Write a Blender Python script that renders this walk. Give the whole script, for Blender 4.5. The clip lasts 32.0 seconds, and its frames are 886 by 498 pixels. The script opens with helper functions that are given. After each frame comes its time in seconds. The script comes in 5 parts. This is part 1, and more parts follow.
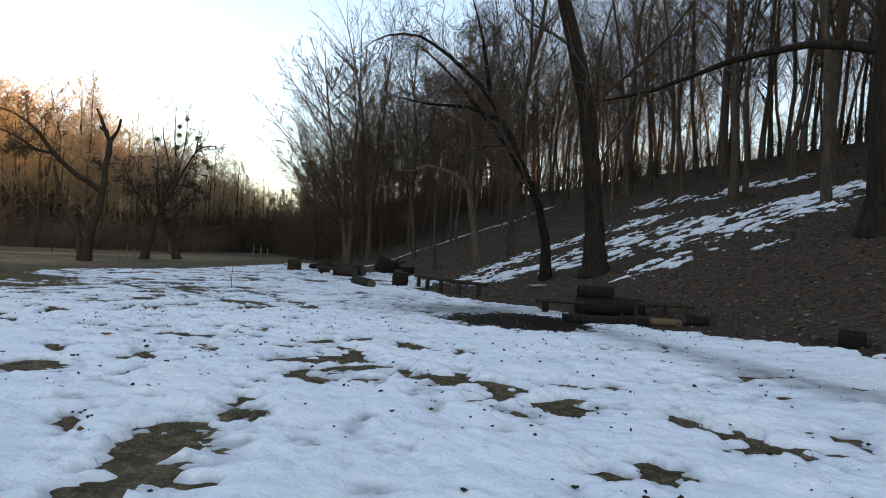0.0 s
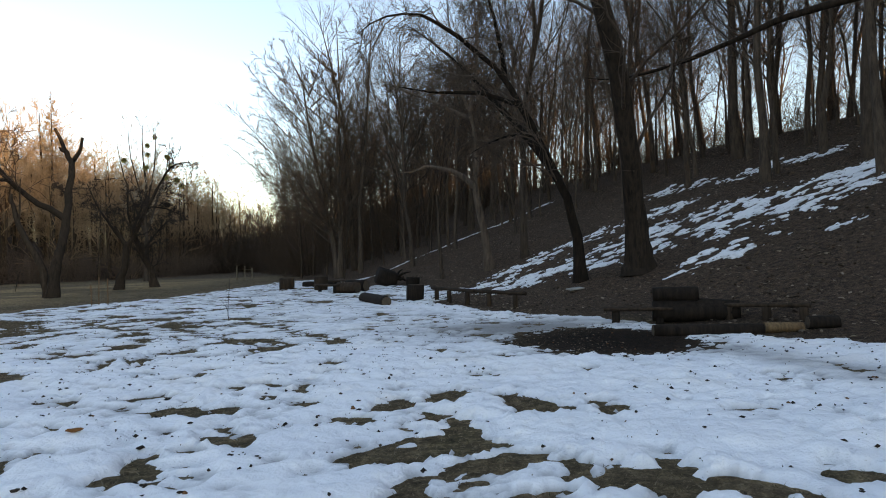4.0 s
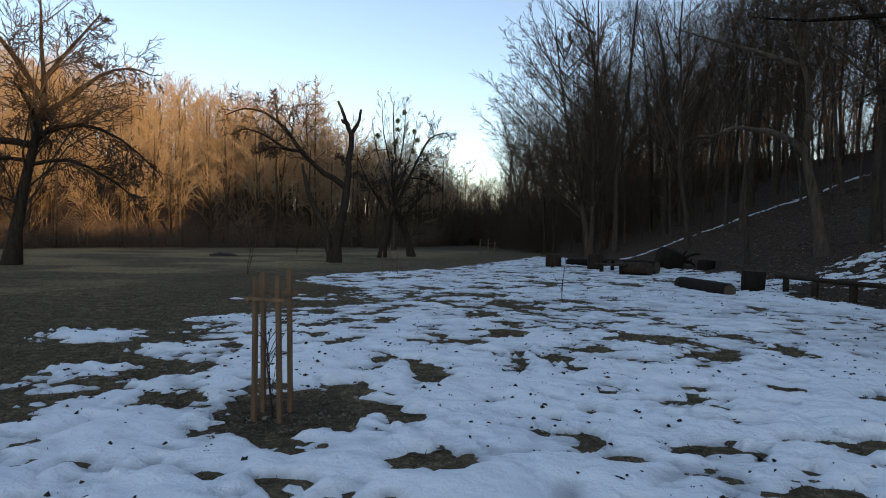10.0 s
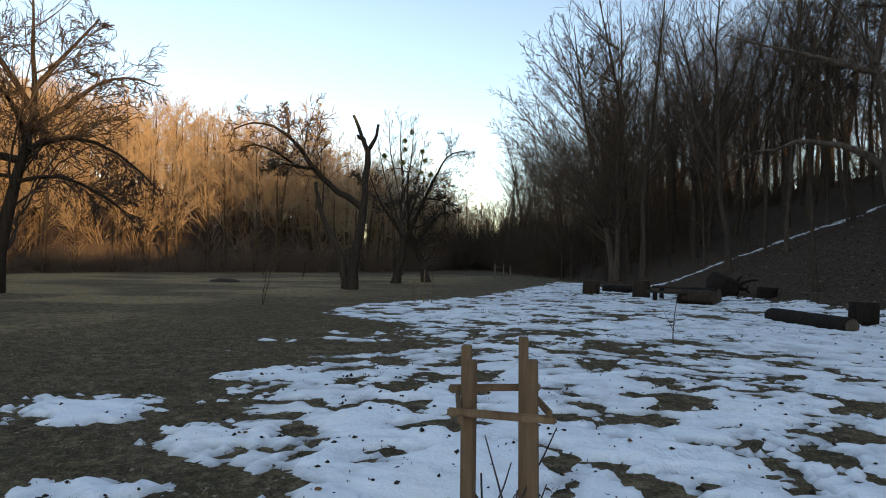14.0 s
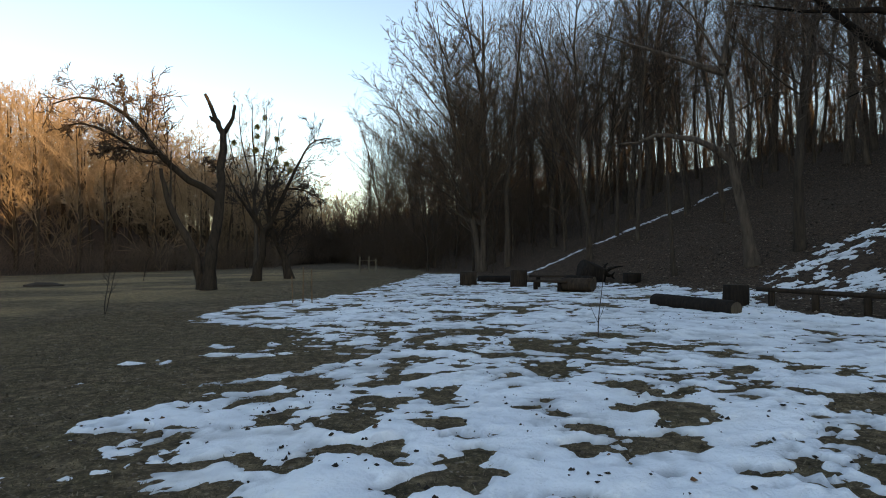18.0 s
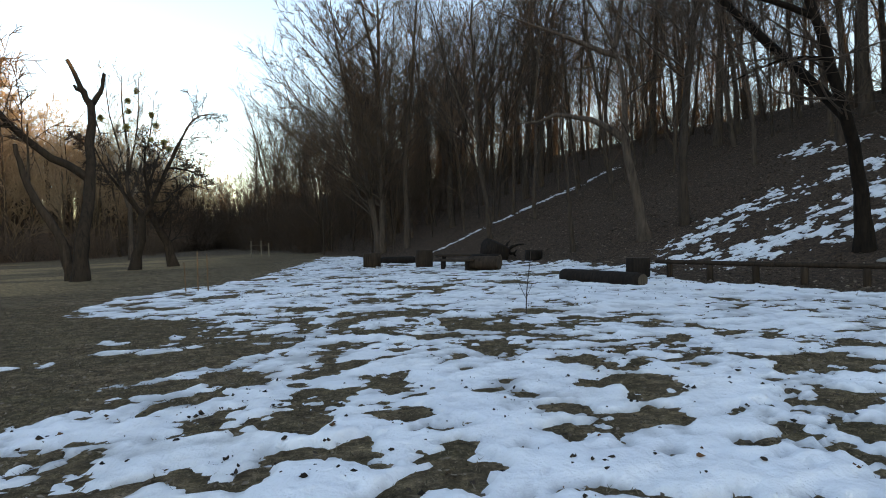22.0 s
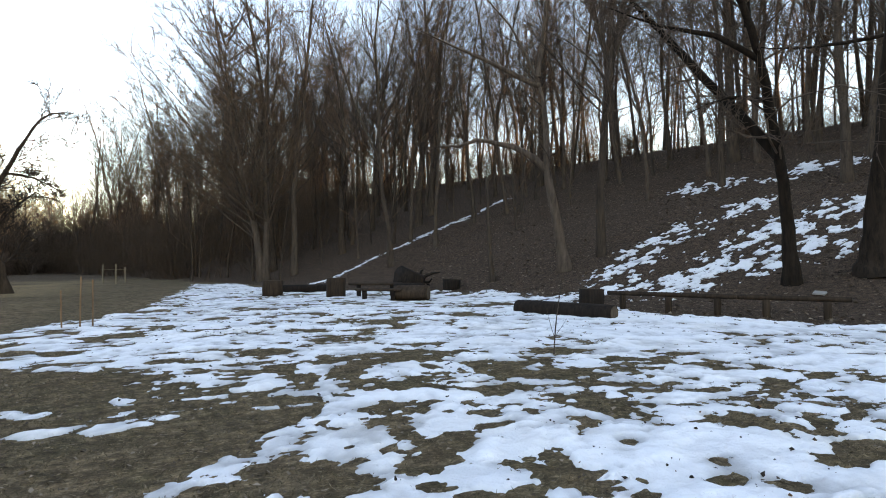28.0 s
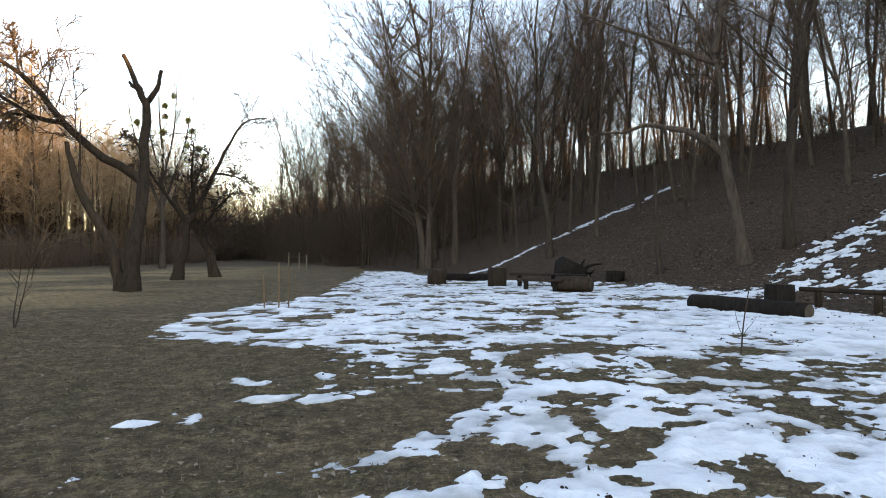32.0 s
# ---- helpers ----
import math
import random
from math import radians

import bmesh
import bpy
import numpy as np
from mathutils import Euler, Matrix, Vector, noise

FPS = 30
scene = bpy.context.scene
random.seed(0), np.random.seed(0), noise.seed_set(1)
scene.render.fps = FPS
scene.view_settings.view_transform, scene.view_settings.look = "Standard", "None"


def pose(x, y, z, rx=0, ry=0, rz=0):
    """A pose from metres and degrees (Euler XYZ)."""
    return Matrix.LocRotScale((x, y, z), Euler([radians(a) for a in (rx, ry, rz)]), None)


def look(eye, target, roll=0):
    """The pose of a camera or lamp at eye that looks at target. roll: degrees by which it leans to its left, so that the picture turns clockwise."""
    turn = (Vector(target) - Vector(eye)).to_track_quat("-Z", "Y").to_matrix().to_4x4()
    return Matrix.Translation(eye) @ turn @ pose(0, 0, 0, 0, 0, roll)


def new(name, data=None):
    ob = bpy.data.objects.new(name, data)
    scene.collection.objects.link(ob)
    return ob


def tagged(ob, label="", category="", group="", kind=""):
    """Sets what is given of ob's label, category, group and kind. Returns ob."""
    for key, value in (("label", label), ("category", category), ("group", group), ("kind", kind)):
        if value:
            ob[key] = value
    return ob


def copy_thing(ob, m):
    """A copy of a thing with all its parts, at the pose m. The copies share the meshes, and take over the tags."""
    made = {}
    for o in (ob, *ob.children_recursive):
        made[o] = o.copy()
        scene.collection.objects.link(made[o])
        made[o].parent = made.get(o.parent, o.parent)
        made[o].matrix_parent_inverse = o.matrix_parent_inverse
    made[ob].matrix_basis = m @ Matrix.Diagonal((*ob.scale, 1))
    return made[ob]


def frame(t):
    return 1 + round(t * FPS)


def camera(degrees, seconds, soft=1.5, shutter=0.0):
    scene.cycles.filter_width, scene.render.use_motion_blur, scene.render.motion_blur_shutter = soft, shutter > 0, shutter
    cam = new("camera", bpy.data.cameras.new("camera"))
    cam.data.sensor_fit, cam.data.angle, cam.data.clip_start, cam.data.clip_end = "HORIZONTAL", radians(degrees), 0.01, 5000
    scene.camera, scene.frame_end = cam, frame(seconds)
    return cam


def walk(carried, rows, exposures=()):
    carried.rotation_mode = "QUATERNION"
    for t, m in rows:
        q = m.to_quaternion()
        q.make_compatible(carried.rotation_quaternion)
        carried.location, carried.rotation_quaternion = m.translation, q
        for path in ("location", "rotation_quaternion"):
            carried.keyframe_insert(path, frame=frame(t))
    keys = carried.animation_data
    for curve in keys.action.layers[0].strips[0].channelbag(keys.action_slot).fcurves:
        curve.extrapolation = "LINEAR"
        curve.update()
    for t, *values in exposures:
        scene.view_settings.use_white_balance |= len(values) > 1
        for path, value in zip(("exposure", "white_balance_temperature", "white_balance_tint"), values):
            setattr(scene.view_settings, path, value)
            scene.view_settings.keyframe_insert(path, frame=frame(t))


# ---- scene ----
cam = camera(74.4, 32.0, 1.0)
METRES, EYE, TILT, LEAN, TURN = 17.6, 1.5, 0.0, 0.0, 0.0
ROWS = [
    (0.0, 0.0, 0.0, 0.0, -0.02, 0.4, -2.66),
    (0.5, -0.0107, 0.0205, -0.0003, 4.7, -1.19, 0.21),
    (1.0, -0.0161, 0.043, 0.0019, 2.57, 2.62, -0.87),
    (1.5, -0.0285, 0.0624, 0.0026, -4.96, 0.8, -1.1),
    (2.0, -0.0404, 0.0842, 0.0016, 3.11, 2.36, -1.24),
    (2.5, -0.0495, 0.1063, 0.0035, 0.72, 2.52, -1.02),
    (4.5, -0.0978, 0.1733, 0.006, -2.21, 0.54, 1.69),
    (5.0, -0.1126, 0.1916, 0.0045, 7.1, 1.03, 1.79),
    (5.5, -0.1277, 0.2052, 0.0043, 12.8, -1.25, 0.02),
    (6.0, -0.1472, 0.2133, 0.005, 15.41, -1.63, 0.83),
    (6.5, -0.165, 0.2266, 0.0034, 22.28, 0.07, 1.08),
    (7.0, -0.1828, 0.235, 0.0039, 21.26, 0.01, 0.55),
    (7.5, -0.2035, 0.2393, 0.0053, 15.04, -2.33, 1.37),
    (8.0, -0.2261, 0.2517, 0.0036, 17.51, 1.39, 1.1),
    (8.5, -0.2443, 0.2596, 0.003, 20.92, -2.09, -0.36),
    (9.0, -0.2632, 0.2661, 0.0047, 17.95, -3.85, 0.04),
    (9.5, -0.282, 0.2821, 0.0046, 20.53, 0.31, 0.02),
    (10.0, -0.2994, 0.2947, 0.0026, 17.84, -1.2, -0.61),
    (10.5, -0.3188, 0.3094, 0.0049, 15.36, -2.06, -0.06),
    (11.0, -0.3309, 0.3279, 0.0054, 15.63, 0.85, -1.07),
    (11.5, -0.3509, 0.3396, 0.0035, 10.46, -0.76, -1.22),
    (12.0, -0.3716, 0.355, 0.003, 16.8, 0.25, -0.98),
    (12.5, -0.3902, 0.3696, 0.0039, 18.11, -1.04, -0.64),
    (13.0, -0.4078, 0.378, 0.0064, 13.82, -2.87, -1.17),
    (13.5, -0.4217, 0.3931, 0.004, 17.57, -0.29, 0.55),
    (15.5, -0.4668, 0.4434, 0.0031, 13.84, 1.88, -4.33),
    (16.0, -0.4756, 0.4503, 0.0031, 12.07, 1.28, -2.38),
    (16.5, -0.4886, 0.4555, 0.0042, 8.03, 0.35, -2.01),
    (17.0, -0.5009, 0.4685, 0.0021, 13.64, 5.75, 2.26),
    (17.5, -0.508, 0.475, 0.0029, 7.0, 0.94, 2.8),
    (18.0, -0.5119, 0.4743, 0.0063, 2.66, 0.33, 0.79),
    (18.5, -0.5125, 0.473, 0.006, -0.04, 0.14, 0.76),
    (19.0, -0.5101, 0.4727, 0.0036, -6.65, -1.84, -0.11),
    (19.5, -0.5085, 0.4744, 0.0044, -10.4, -2.03, 0.52),
    (20.0, -0.5165, 0.4743, 0.0033, -1.27, -2.38, -1.16),
    (20.5, -0.5249, 0.4747, 0.0023, 9.16, -4.45, -1.98),
    (21.0, -0.5304, 0.4846, 0.0018, 13.21, -2.33, 2.57),
    (21.5, -0.5356, 0.4958, 0.0029, 2.82, -1.13, 1.81),
    (22.0, -0.5446, 0.5068, 0.0019, -8.02, -1.64, 1.93),
    (22.5, -0.5507, 0.5268, 0.0015, 0.86, 2.91, 0.43),
    (23.0, -0.5577, 0.5413, 0.0015, 0.17, 1.39, -0.3),
    (23.5, -0.572, 0.5528, 0.0003, 2.54, 1.19, -0.3),
    (24.0, -0.5859, 0.5677, -0.0004, 13.01, 1.25, 1.3),
    (24.5, -0.5991, 0.5769, -0.0002, 15.77, 1.97, -0.62),
    (26.5, -0.6499, 0.6124, -0.0, 0.55, 0.95, 2.72),
    (27.0, -0.6559, 0.6251, 0.0009, -9.31, -0.19, 1.74),
    (27.5, -0.6581, 0.6387, -0.0001, -14.34, 2.51, 1.86),
    (28.0, -0.659, 0.6409, 0.0025, -22.02, 0.8, 0.76),
    (28.5, -0.6624, 0.6402, 0.0027, -24.36, -1.18, 0.15),
    (29.0, -0.6644, 0.6401, 0.0028, -25.18, -1.48, 0.24),
    (29.5, -0.6655, 0.6406, 0.0029, -25.08, -1.77, -0.04),
    (30.0, -0.6665, 0.6402, 0.0031, -24.07, -1.18, -0.43),
    (30.5, -0.6693, 0.6403, 0.0035, -21.08, -1.11, -0.02),
    (31.0, -0.6729, 0.6399, 0.0042, -12.92, 0.12, 0.94),
    (31.5, -0.6747, 0.6387, 0.0039, -9.04, 0.42, 0.22),
    (32.0, -0.6752, 0.6381, 0.0037, -6.97, -0.04, 0.41),
]
walk(cam, [(t, pose(0, 0, EYE, TILT, LEAN, TURN) @ pose(METRES * x, METRES * y, METRES * z, 90 + pitch, roll, yaw)) for t, x, y, z, yaw, pitch, roll in ROWS],
     exposures=[(0.0, 2.12, 8900, 22), (2.5, 2.1, 8900, 22), (5.0, 2.02, 8800, 22), (6.0, 1.98, 8700, 22), (7.0, 1.52, 8050, 21), (8.0, 1.64, 8150, 20), (9.5, 1.45, 7800, 20), (11.0, 1.38, 7500, 20), (13.0, 1.62, 8000, 20), (15.5, 1.82, 8400, 18), (18.0, 1.8, 8450, 18), (19.0, 2.25, 8750, 21), (22.0, 2.18, 8700, 20), (24.0, 2.26, 8700, 16), (27.0, 2.28, 8800, 21), (28.0, 2.84, 9300, 24), (32.0, 2.84, 9300, 24)])

# ---- world, sun ----
SUN_TO = Vector((0.8, -0.6, 0.0)).normalized()
SUN_ELEV = radians(8.5)
world = bpy.data.worlds.new("sky_world")
scene.world = world
world.use_nodes = True
wn = world.node_tree
sky = wn.nodes.new("ShaderNodeTexSky")
sky.sky_type = "NISHITA"
sky.sun_disc = False
sky.sun_elevation = SUN_ELEV
sky.sun_rotation = math.atan2(SUN_TO.x, SUN_TO.y)
sky.altitude = 200
sky.air_density = 1.0
sky.dust_density = 0.25
sky.ozone_density = 2.0
wn.nodes["Background"].inputs["Strength"].default_value = 0.135
wn.links.new(sky.outputs["Color"], wn.nodes["Background"].inputs["Color"])

sun_data = bpy.data.lights.new("sun", "SUN")
sun_data.energy = 2.1
sun_data.angle = radians(0.5)
sun_data.color = (1.0, 0.79, 0.46)
sun = new("sun", sun_data)
sun_dir = Vector((SUN_TO.x * math.cos(SUN_ELEV), SUN_TO.y * math.cos(SUN_ELEV), math.sin(SUN_ELEV)))
sun.matrix_world = look(sun_dir * 300, (0, 0, 0))


# ---- materials ----
def material(name, rough=0.9, metal=0.0):
    m = bpy.data.materials.new(name)
    m.use_nodes = True
    b = m.node_tree.nodes["Principled BSDF"]
    b.inputs["Roughness"].default_value = rough
    b.inputs["Metallic"].default_value = metal
    b.inputs["Specular IOR Level"].default_value = 0.12
    return m, m.node_tree, b


def noise_node(nt, coord, scale, detail=4.0, rough=0.6, squash=None):
    n = nt.nodes.new("ShaderNodeTexNoise")
    n.inputs["Scale"].default_value = scale
    n.inputs["Detail"].default_value = detail
    n.inputs["Roughness"].default_value = rough
    if squash:
        mp = nt.nodes.new("ShaderNodeMapping")
        mp.inputs["Scale"].default_value = squash
        nt.links.new(coord, mp.inputs["Vector"])
        coord = mp.outputs["Vector"]
    nt.links.new(coord, n.inputs["Vector"])
    return n.outputs["Fac"]


def ramp(nt, fac, stops):
    r = nt.nodes.new("ShaderNodeValToRGB")
    e = r.color_ramp.elements
    e[0].position, e[0].color = stops[0][0], (*stops[0][1], 1)
    e[1].position, e[1].color = stops[-1][0], (*stops[-1][1], 1)
    for p, c in stops[1:-1]:
        k = e.new(p)
        k.color = (*c, 1)
    nt.links.new(fac, r.inputs["Fac"])
    return r.outputs["Color"]


def mix(nt, fac, a, b, kind="MIX"):
    x = nt.nodes.new("ShaderNodeMix")
    x.data_type, x.blend_type = "RGBA", kind
    for sock, v in ((x.inputs["Factor"], fac), (x.inputs["A"], a), (x.inputs["B"], b)):
        if hasattr(v, "links"):
            nt.links.new(v, sock)
        elif isinstance(v, tuple):
            sock.default_value = (*v, 1)
        else:
            sock.default_value = v
    return x.outputs["Result"]


def bump(nt, b, fac, strength, distance, chain=None):
    k = nt.nodes.new("ShaderNodeBump")
    k.inputs["Strength"].default_value = strength
    k.inputs["Distance"].default_value = distance
    nt.links.new(fac, k.inputs["Height"])
    if chain:
        nt.links.new(chain, k.inputs["Normal"])
    nt.links.new(k.outputs["Normal"], b.inputs["Normal"])
    return k.outputs["Normal"]


def coords(nt, which="Object"):
    return nt.nodes.new("ShaderNodeTexCoord").outputs[which]


def vary(nt, colour, low=0.75, high=1.25):
    info = nt.nodes.new("ShaderNodeObjectInfo")
    r = ramp(nt, info.outputs["Random"], [(0.0, (low,) * 3), (1.0, (high,) * 3)])
    return mix(nt, 1.0, colour, r, "MULTIPLY")


def bark(name, dark, light, moss=0.0):
    m, nt, b = material(name, 0.95)
    c = coords(nt)
    n1 = noise_node(nt, c, 9, 6, 0.7, (1, 1, 0.16))
    n2 = noise_node(nt, c, 1.1, 3)
    col = ramp(nt, n1, [(0.3, dark), (0.55, light), (0.8, tuple(v * 1.5 for v in light))])
    col = mix(nt, ramp(nt, n2, [(0.4, (0, 0, 0)), (0.7, (0.7, 0.7, 0.7))]), col, tuple(0.6 * a + 0.4 * d for a, d in zip(light, dark)))
    if moss:
        n3 = noise_node(nt, c, 2.3, 4)
        col = mix(nt, ramp(nt, n3, [(0.55, (0, 0, 0)), (0.75, (moss,) * 3)]), col, (0.07, 0.085, 0.03))
    nt.links.new(vary(nt, col), b.inputs["Base Color"])
    bump(nt, b, n1, 0.9, 0.03)
    return m


BARK = bark("forest_bark", (0.028, 0.021, 0.016), (0.095, 0.069, 0.052))
BARK_OAK = bark("oak_bark", (0.006, 0.0045, 0.0035), (0.03, 0.021, 0.015))
BARK_APPLE = bark("apple_bark", (0.014, 0.01, 0.0075), (0.052, 0.036, 0.025), 0.06)
TWIG = bark("twig_bark", (0.06, 0.038, 0.026), (0.14, 0.095, 0.066))
TWIG_DARK = bark("dark_twig_bark", (0.032, 0.023, 0.018), (0.085, 0.062, 0.048))
# lighter golden twig bark: the low sun's gold is put into the colour
TWIG_SUNLIT = bark("sunlit_hillside_bark", (0.16, 0.103, 0.058), (0.35, 0.232, 0.138))
HILL_TRUNK = bark("hillside_trunk_bark", (0.032, 0.021, 0.014), (0.11, 0.07, 0.042))
TWIG_PALE = bark("pale_bark", (0.22, 0.18, 0.13), (0.42, 0.36, 0.28))


def make_ground():
    m, nt, b = material("meadow_and_leaf_litter", 1.0)
    c = coords(nt)
    big = noise_node(nt, c, 0.35, 4)
    mid = noise_node(nt, c, 3.0, 5, 0.65)
    fine = noise_node(nt, c, 38, 4, 0.7)
    grain = noise_node(nt, c, 130, 2, 0.6)
    grass = ramp(nt, mid, [(0.3, (0.076, 0.056, 0.032)), (0.5, (0.165, 0.114, 0.067)), (0.7, (0.285, 0.2, 0.124))])
    grass = mix(nt, ramp(nt, big, [(0.38, (0, 0, 0)), (0.62, (0.8, 0.8, 0.8))]), grass, (0.138, 0.102, 0.058))
    tint = noise_node(nt, c, 1.3, 4, 0.65)
    grass = mix(nt, ramp(nt, tint, [(0.5, (0, 0, 0)), (0.64, (0.6, 0.6, 0.6))]), grass, (0.112, 0.09, 0.048))
    fleck = noise_node(nt, c, 19, 3, 0.6, (1, 1.6, 1))
    grass = mix(nt, ramp(nt, fleck, [(0.56, (0, 0, 0)), (0.66, (0.6, 0.6, 0.6))]), grass, (0.33, 0.24, 0.15))
    litter = ramp(nt, fine, [(0.3, (0.03, 0.02, 0.013)), (0.5, (0.092, 0.06, 0.042)), (0.72, (0.2, 0.136, 0.096))])
    litter = mix(nt, ramp(nt, mid, [(0.35, (0, 0, 0)), (0.7, (0.6, 0.6, 0.6))]), litter, (0.076, 0.051, 0.036))
    at = nt.nodes.new("ShaderNodeAttribute")
    at.attribute_name = "litter"
    col = mix(nt, at.outputs["Fac"], grass, litter)
    clump = noise_node(nt, c, 7.5, 5, 0.75)
    cv = ramp(nt, clump, [(0.34, (0.38, 0.38, 0.38)), (0.5, (0.95, 0.95, 0.95)), (0.66, (1.8, 1.74, 1.64))])
    # paler far grass with streaks of low sun put into the colour
    straw = nt.nodes.new("ShaderNodeAttribute")
    straw.attribute_name = "straw"
    col = mix(nt, straw.outputs["Fac"], col, (0.36, 0.25, 0.13))
    col = mix(nt, 0.85, col, cv, "MULTIPLY")
    fv = ramp(nt, fine, [(0.25, (0.5, 0.5, 0.5)), (0.75, (1.45, 1.45, 1.45))])
    col = mix(nt, 0.8, col, fv, "MULTIPLY")
    gv = ramp(nt, grain, [(0.3, (0.6, 0.6, 0.6)), (0.7, (1.35, 1.35, 1.35))])
    col = mix(nt, 0.7, col, gv, "MULTIPLY")
    wet = nt.nodes.new("ShaderNodeAttribute")
    wet.attribute_name = "wet"
    col = mix(nt, wet.outputs["Fac"], col, mix(nt, 1.0, col, (0.2, 0.18, 0.17), "MULTIPLY"))
    nt.links.new(col, b.inputs["Base Color"])
    first = bump(nt, b, fine, 0.9, 0.04)
    bump(nt, b, grain, 0.8, 0.014, first)
    return m


GROUND = make_ground()


def make_snow():
    m, nt, b = material("old_snow", 0.7)
    c = coords(nt)
    big = noise_node(nt, c, 0.6, 4)
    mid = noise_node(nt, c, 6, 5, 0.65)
    fine = noise_node(nt, c, 45, 4, 0.7)
    specks = noise_node(nt, c, 17, 4, 0.8)
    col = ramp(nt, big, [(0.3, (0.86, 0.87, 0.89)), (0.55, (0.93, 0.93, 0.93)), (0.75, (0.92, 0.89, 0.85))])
    # shade of the bump's low spots, put into the colour as blue-grey
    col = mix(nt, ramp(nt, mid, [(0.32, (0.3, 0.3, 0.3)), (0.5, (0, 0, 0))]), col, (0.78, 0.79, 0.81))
    col = mix(nt, ramp(nt, specks, [(0.64, (0, 0, 0)), (0.74, (0.5, 0.5, 0.5))]), col, (0.36, 0.3, 0.25))
    # grey slush, together with crease shade put into the colour
    dirt_and_shade = nt.nodes.new("ShaderNodeAttribute")
    dirt_and_shade.attribute_name = "dirt_and_shade"
    col = mix(nt, dirt_and_shade.outputs["Fac"], col, (0.2, 0.19, 0.18))
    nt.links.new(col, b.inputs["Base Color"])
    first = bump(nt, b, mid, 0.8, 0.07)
    bump(nt, b, fine, 0.45, 0.012, first)
    return m


SNOW = make_snow()


def wood(name, dark, light, grain=24):
    m, nt, b = material(name, 0.85)
    c = coords(nt)
    n1 = noise_node(nt, c, grain, 5, 0.65, (1, 1, 0.08))
    n2 = noise_node(nt, c, 3, 3)
    col = ramp(nt, n1, [(0.3, dark), (0.7, light)])
    col = mix(nt, ramp(nt, n2, [(0.4, (0, 0, 0)), (0.75, (0.55, 0.55, 0.55))]), col, dark)
    nt.links.new(vary(nt, col, 0.85, 1.15), b.inputs["Base Color"])
    bump(nt, b, n1, 0.5, 0.006)
    return m


STAKE = wood("weathered_stake_wood", (0.13, 0.073, 0.04), (0.27, 0.16, 0.09))
STAKE_PALE = wood("pale_stake_wood", (0.17, 0.135, 0.095), (0.28, 0.23, 0.165))
LOG = wood("dark_wet_log", (0.01, 0.007, 0.005), (0.034, 0.024, 0.018), 14)
LOG_END = wood("sawn_log_end", (0.05, 0.036, 0.026), (0.12, 0.088, 0.06), 30)
LOG_BROWN = wood("brown_log", (0.02, 0.013, 0.009), (0.07, 0.046, 0.03), 14)
LOG_RAW = wood("stripped_pale_wood", (0.08, 0.048, 0.026), (0.22, 0.135, 0.07), 18)
SLAB, _nt, _b = material("pale_board", 0.9)
_b.inputs["Base Color"].default_value = (0.3, 0.285, 0.26, 1)
EARTH = wood("dark_earth", (0.03, 0.022, 0.016), (0.085, 0.062, 0.045), 20)


def leaf_material(name, stops):
    m, nt, b = material(name, 0.9)
    g = nt.nodes.new("ShaderNodeNewGeometry")
    nt.links.new(ramp(nt, g.outputs["Random Per Island"], stops), b.inputs["Base Color"])
    return m


LEAF = leaf_material("dead_leaves", [(0.0, (0.02, 0.015, 0.012)), (0.85, (0.05, 0.036, 0.026)), (1.0, (0.2, 0.09, 0.04))])
LITTER = leaf_material("litter_leaves", [(0.0, (0.06, 0.042, 0.03)), (0.6, (0.13, 0.095, 0.068)), (1.0, (0.32, 0.245, 0.18))])
BLADE = leaf_material("winter_grass_blades", [(0.0, (0.066, 0.054, 0.029)), (0.6, (0.135, 0.101, 0.058)), (1.0, (0.29, 0.22, 0.145))])
ORANGE_LEAF = wood("orange_leaf", (0.2, 0.075, 0.025), (0.36, 0.15, 0.05), 40)
MISTLETOE = leaf_material("mistletoe_green", [(0.0, (0.12, 0.115, 0.04)), (1.0, (0.28, 0.25, 0.1))])


# ---- geometry tools ----
def mesh_from(name, verts, faces, smooth=True):
    verts = np.asarray(verts, np.float32)
    faces = np.asarray(faces, np.int32)
    k = faces.shape[1]
    me = bpy.data.meshes.new(name)
    me.vertices.add(len(verts))
    me.vertices.foreach_set("co", verts.ravel())
    me.loops.add(faces.size)
    me.loops.foreach_set("vertex_index", faces.ravel())
    me.polygons.add(len(faces))
    me.polygons.foreach_set("loop_start", np.arange(len(faces), dtype=np.int32) * k)
    me.polygons.foreach_set("use_smooth", np.full(len(faces), smooth))
    me.update(calc_edges=True)
    return me


def part_mesh(name, me, mat, parent=None, label=""):
    me.materials.append(mat)
    ob = new(name, me)
    if parent:
        ob.parent = parent
    if label:
        tagged(ob, label)
    return ob


def part(name, bm, mat, parent=None, label="", smooth=False):
    me = bpy.data.meshes.new(name)
    bmesh.ops.recalc_face_normals(bm, faces=bm.faces)
    for f in bm.faces:
        f.smooth = smooth
    bm.to_mesh(me)
    bm.free()
    return part_mesh(name, me, mat, parent, label)


def thing(name, at, label, category, group="", turn=0.0):
    ob = new(name)
    ob.empty_display_size = 0.1
    ob.matrix_basis = pose(*at, 0, 0, turn)
    return tagged(ob, label, category, group)


def hash2(i, j, seed):
    h = (i.astype(np.int64) * 374761393 + j.astype(np.int64) * 668265263 + seed * 974711) & 0x7FFFFFFF
    h = ((h ^ (h >> 13)) * 1274126177) & 0x7FFFFFFF
    h = (h ^ (h >> 16)) & 0xFFFFFF
    return h / float(0xFFFFFF)


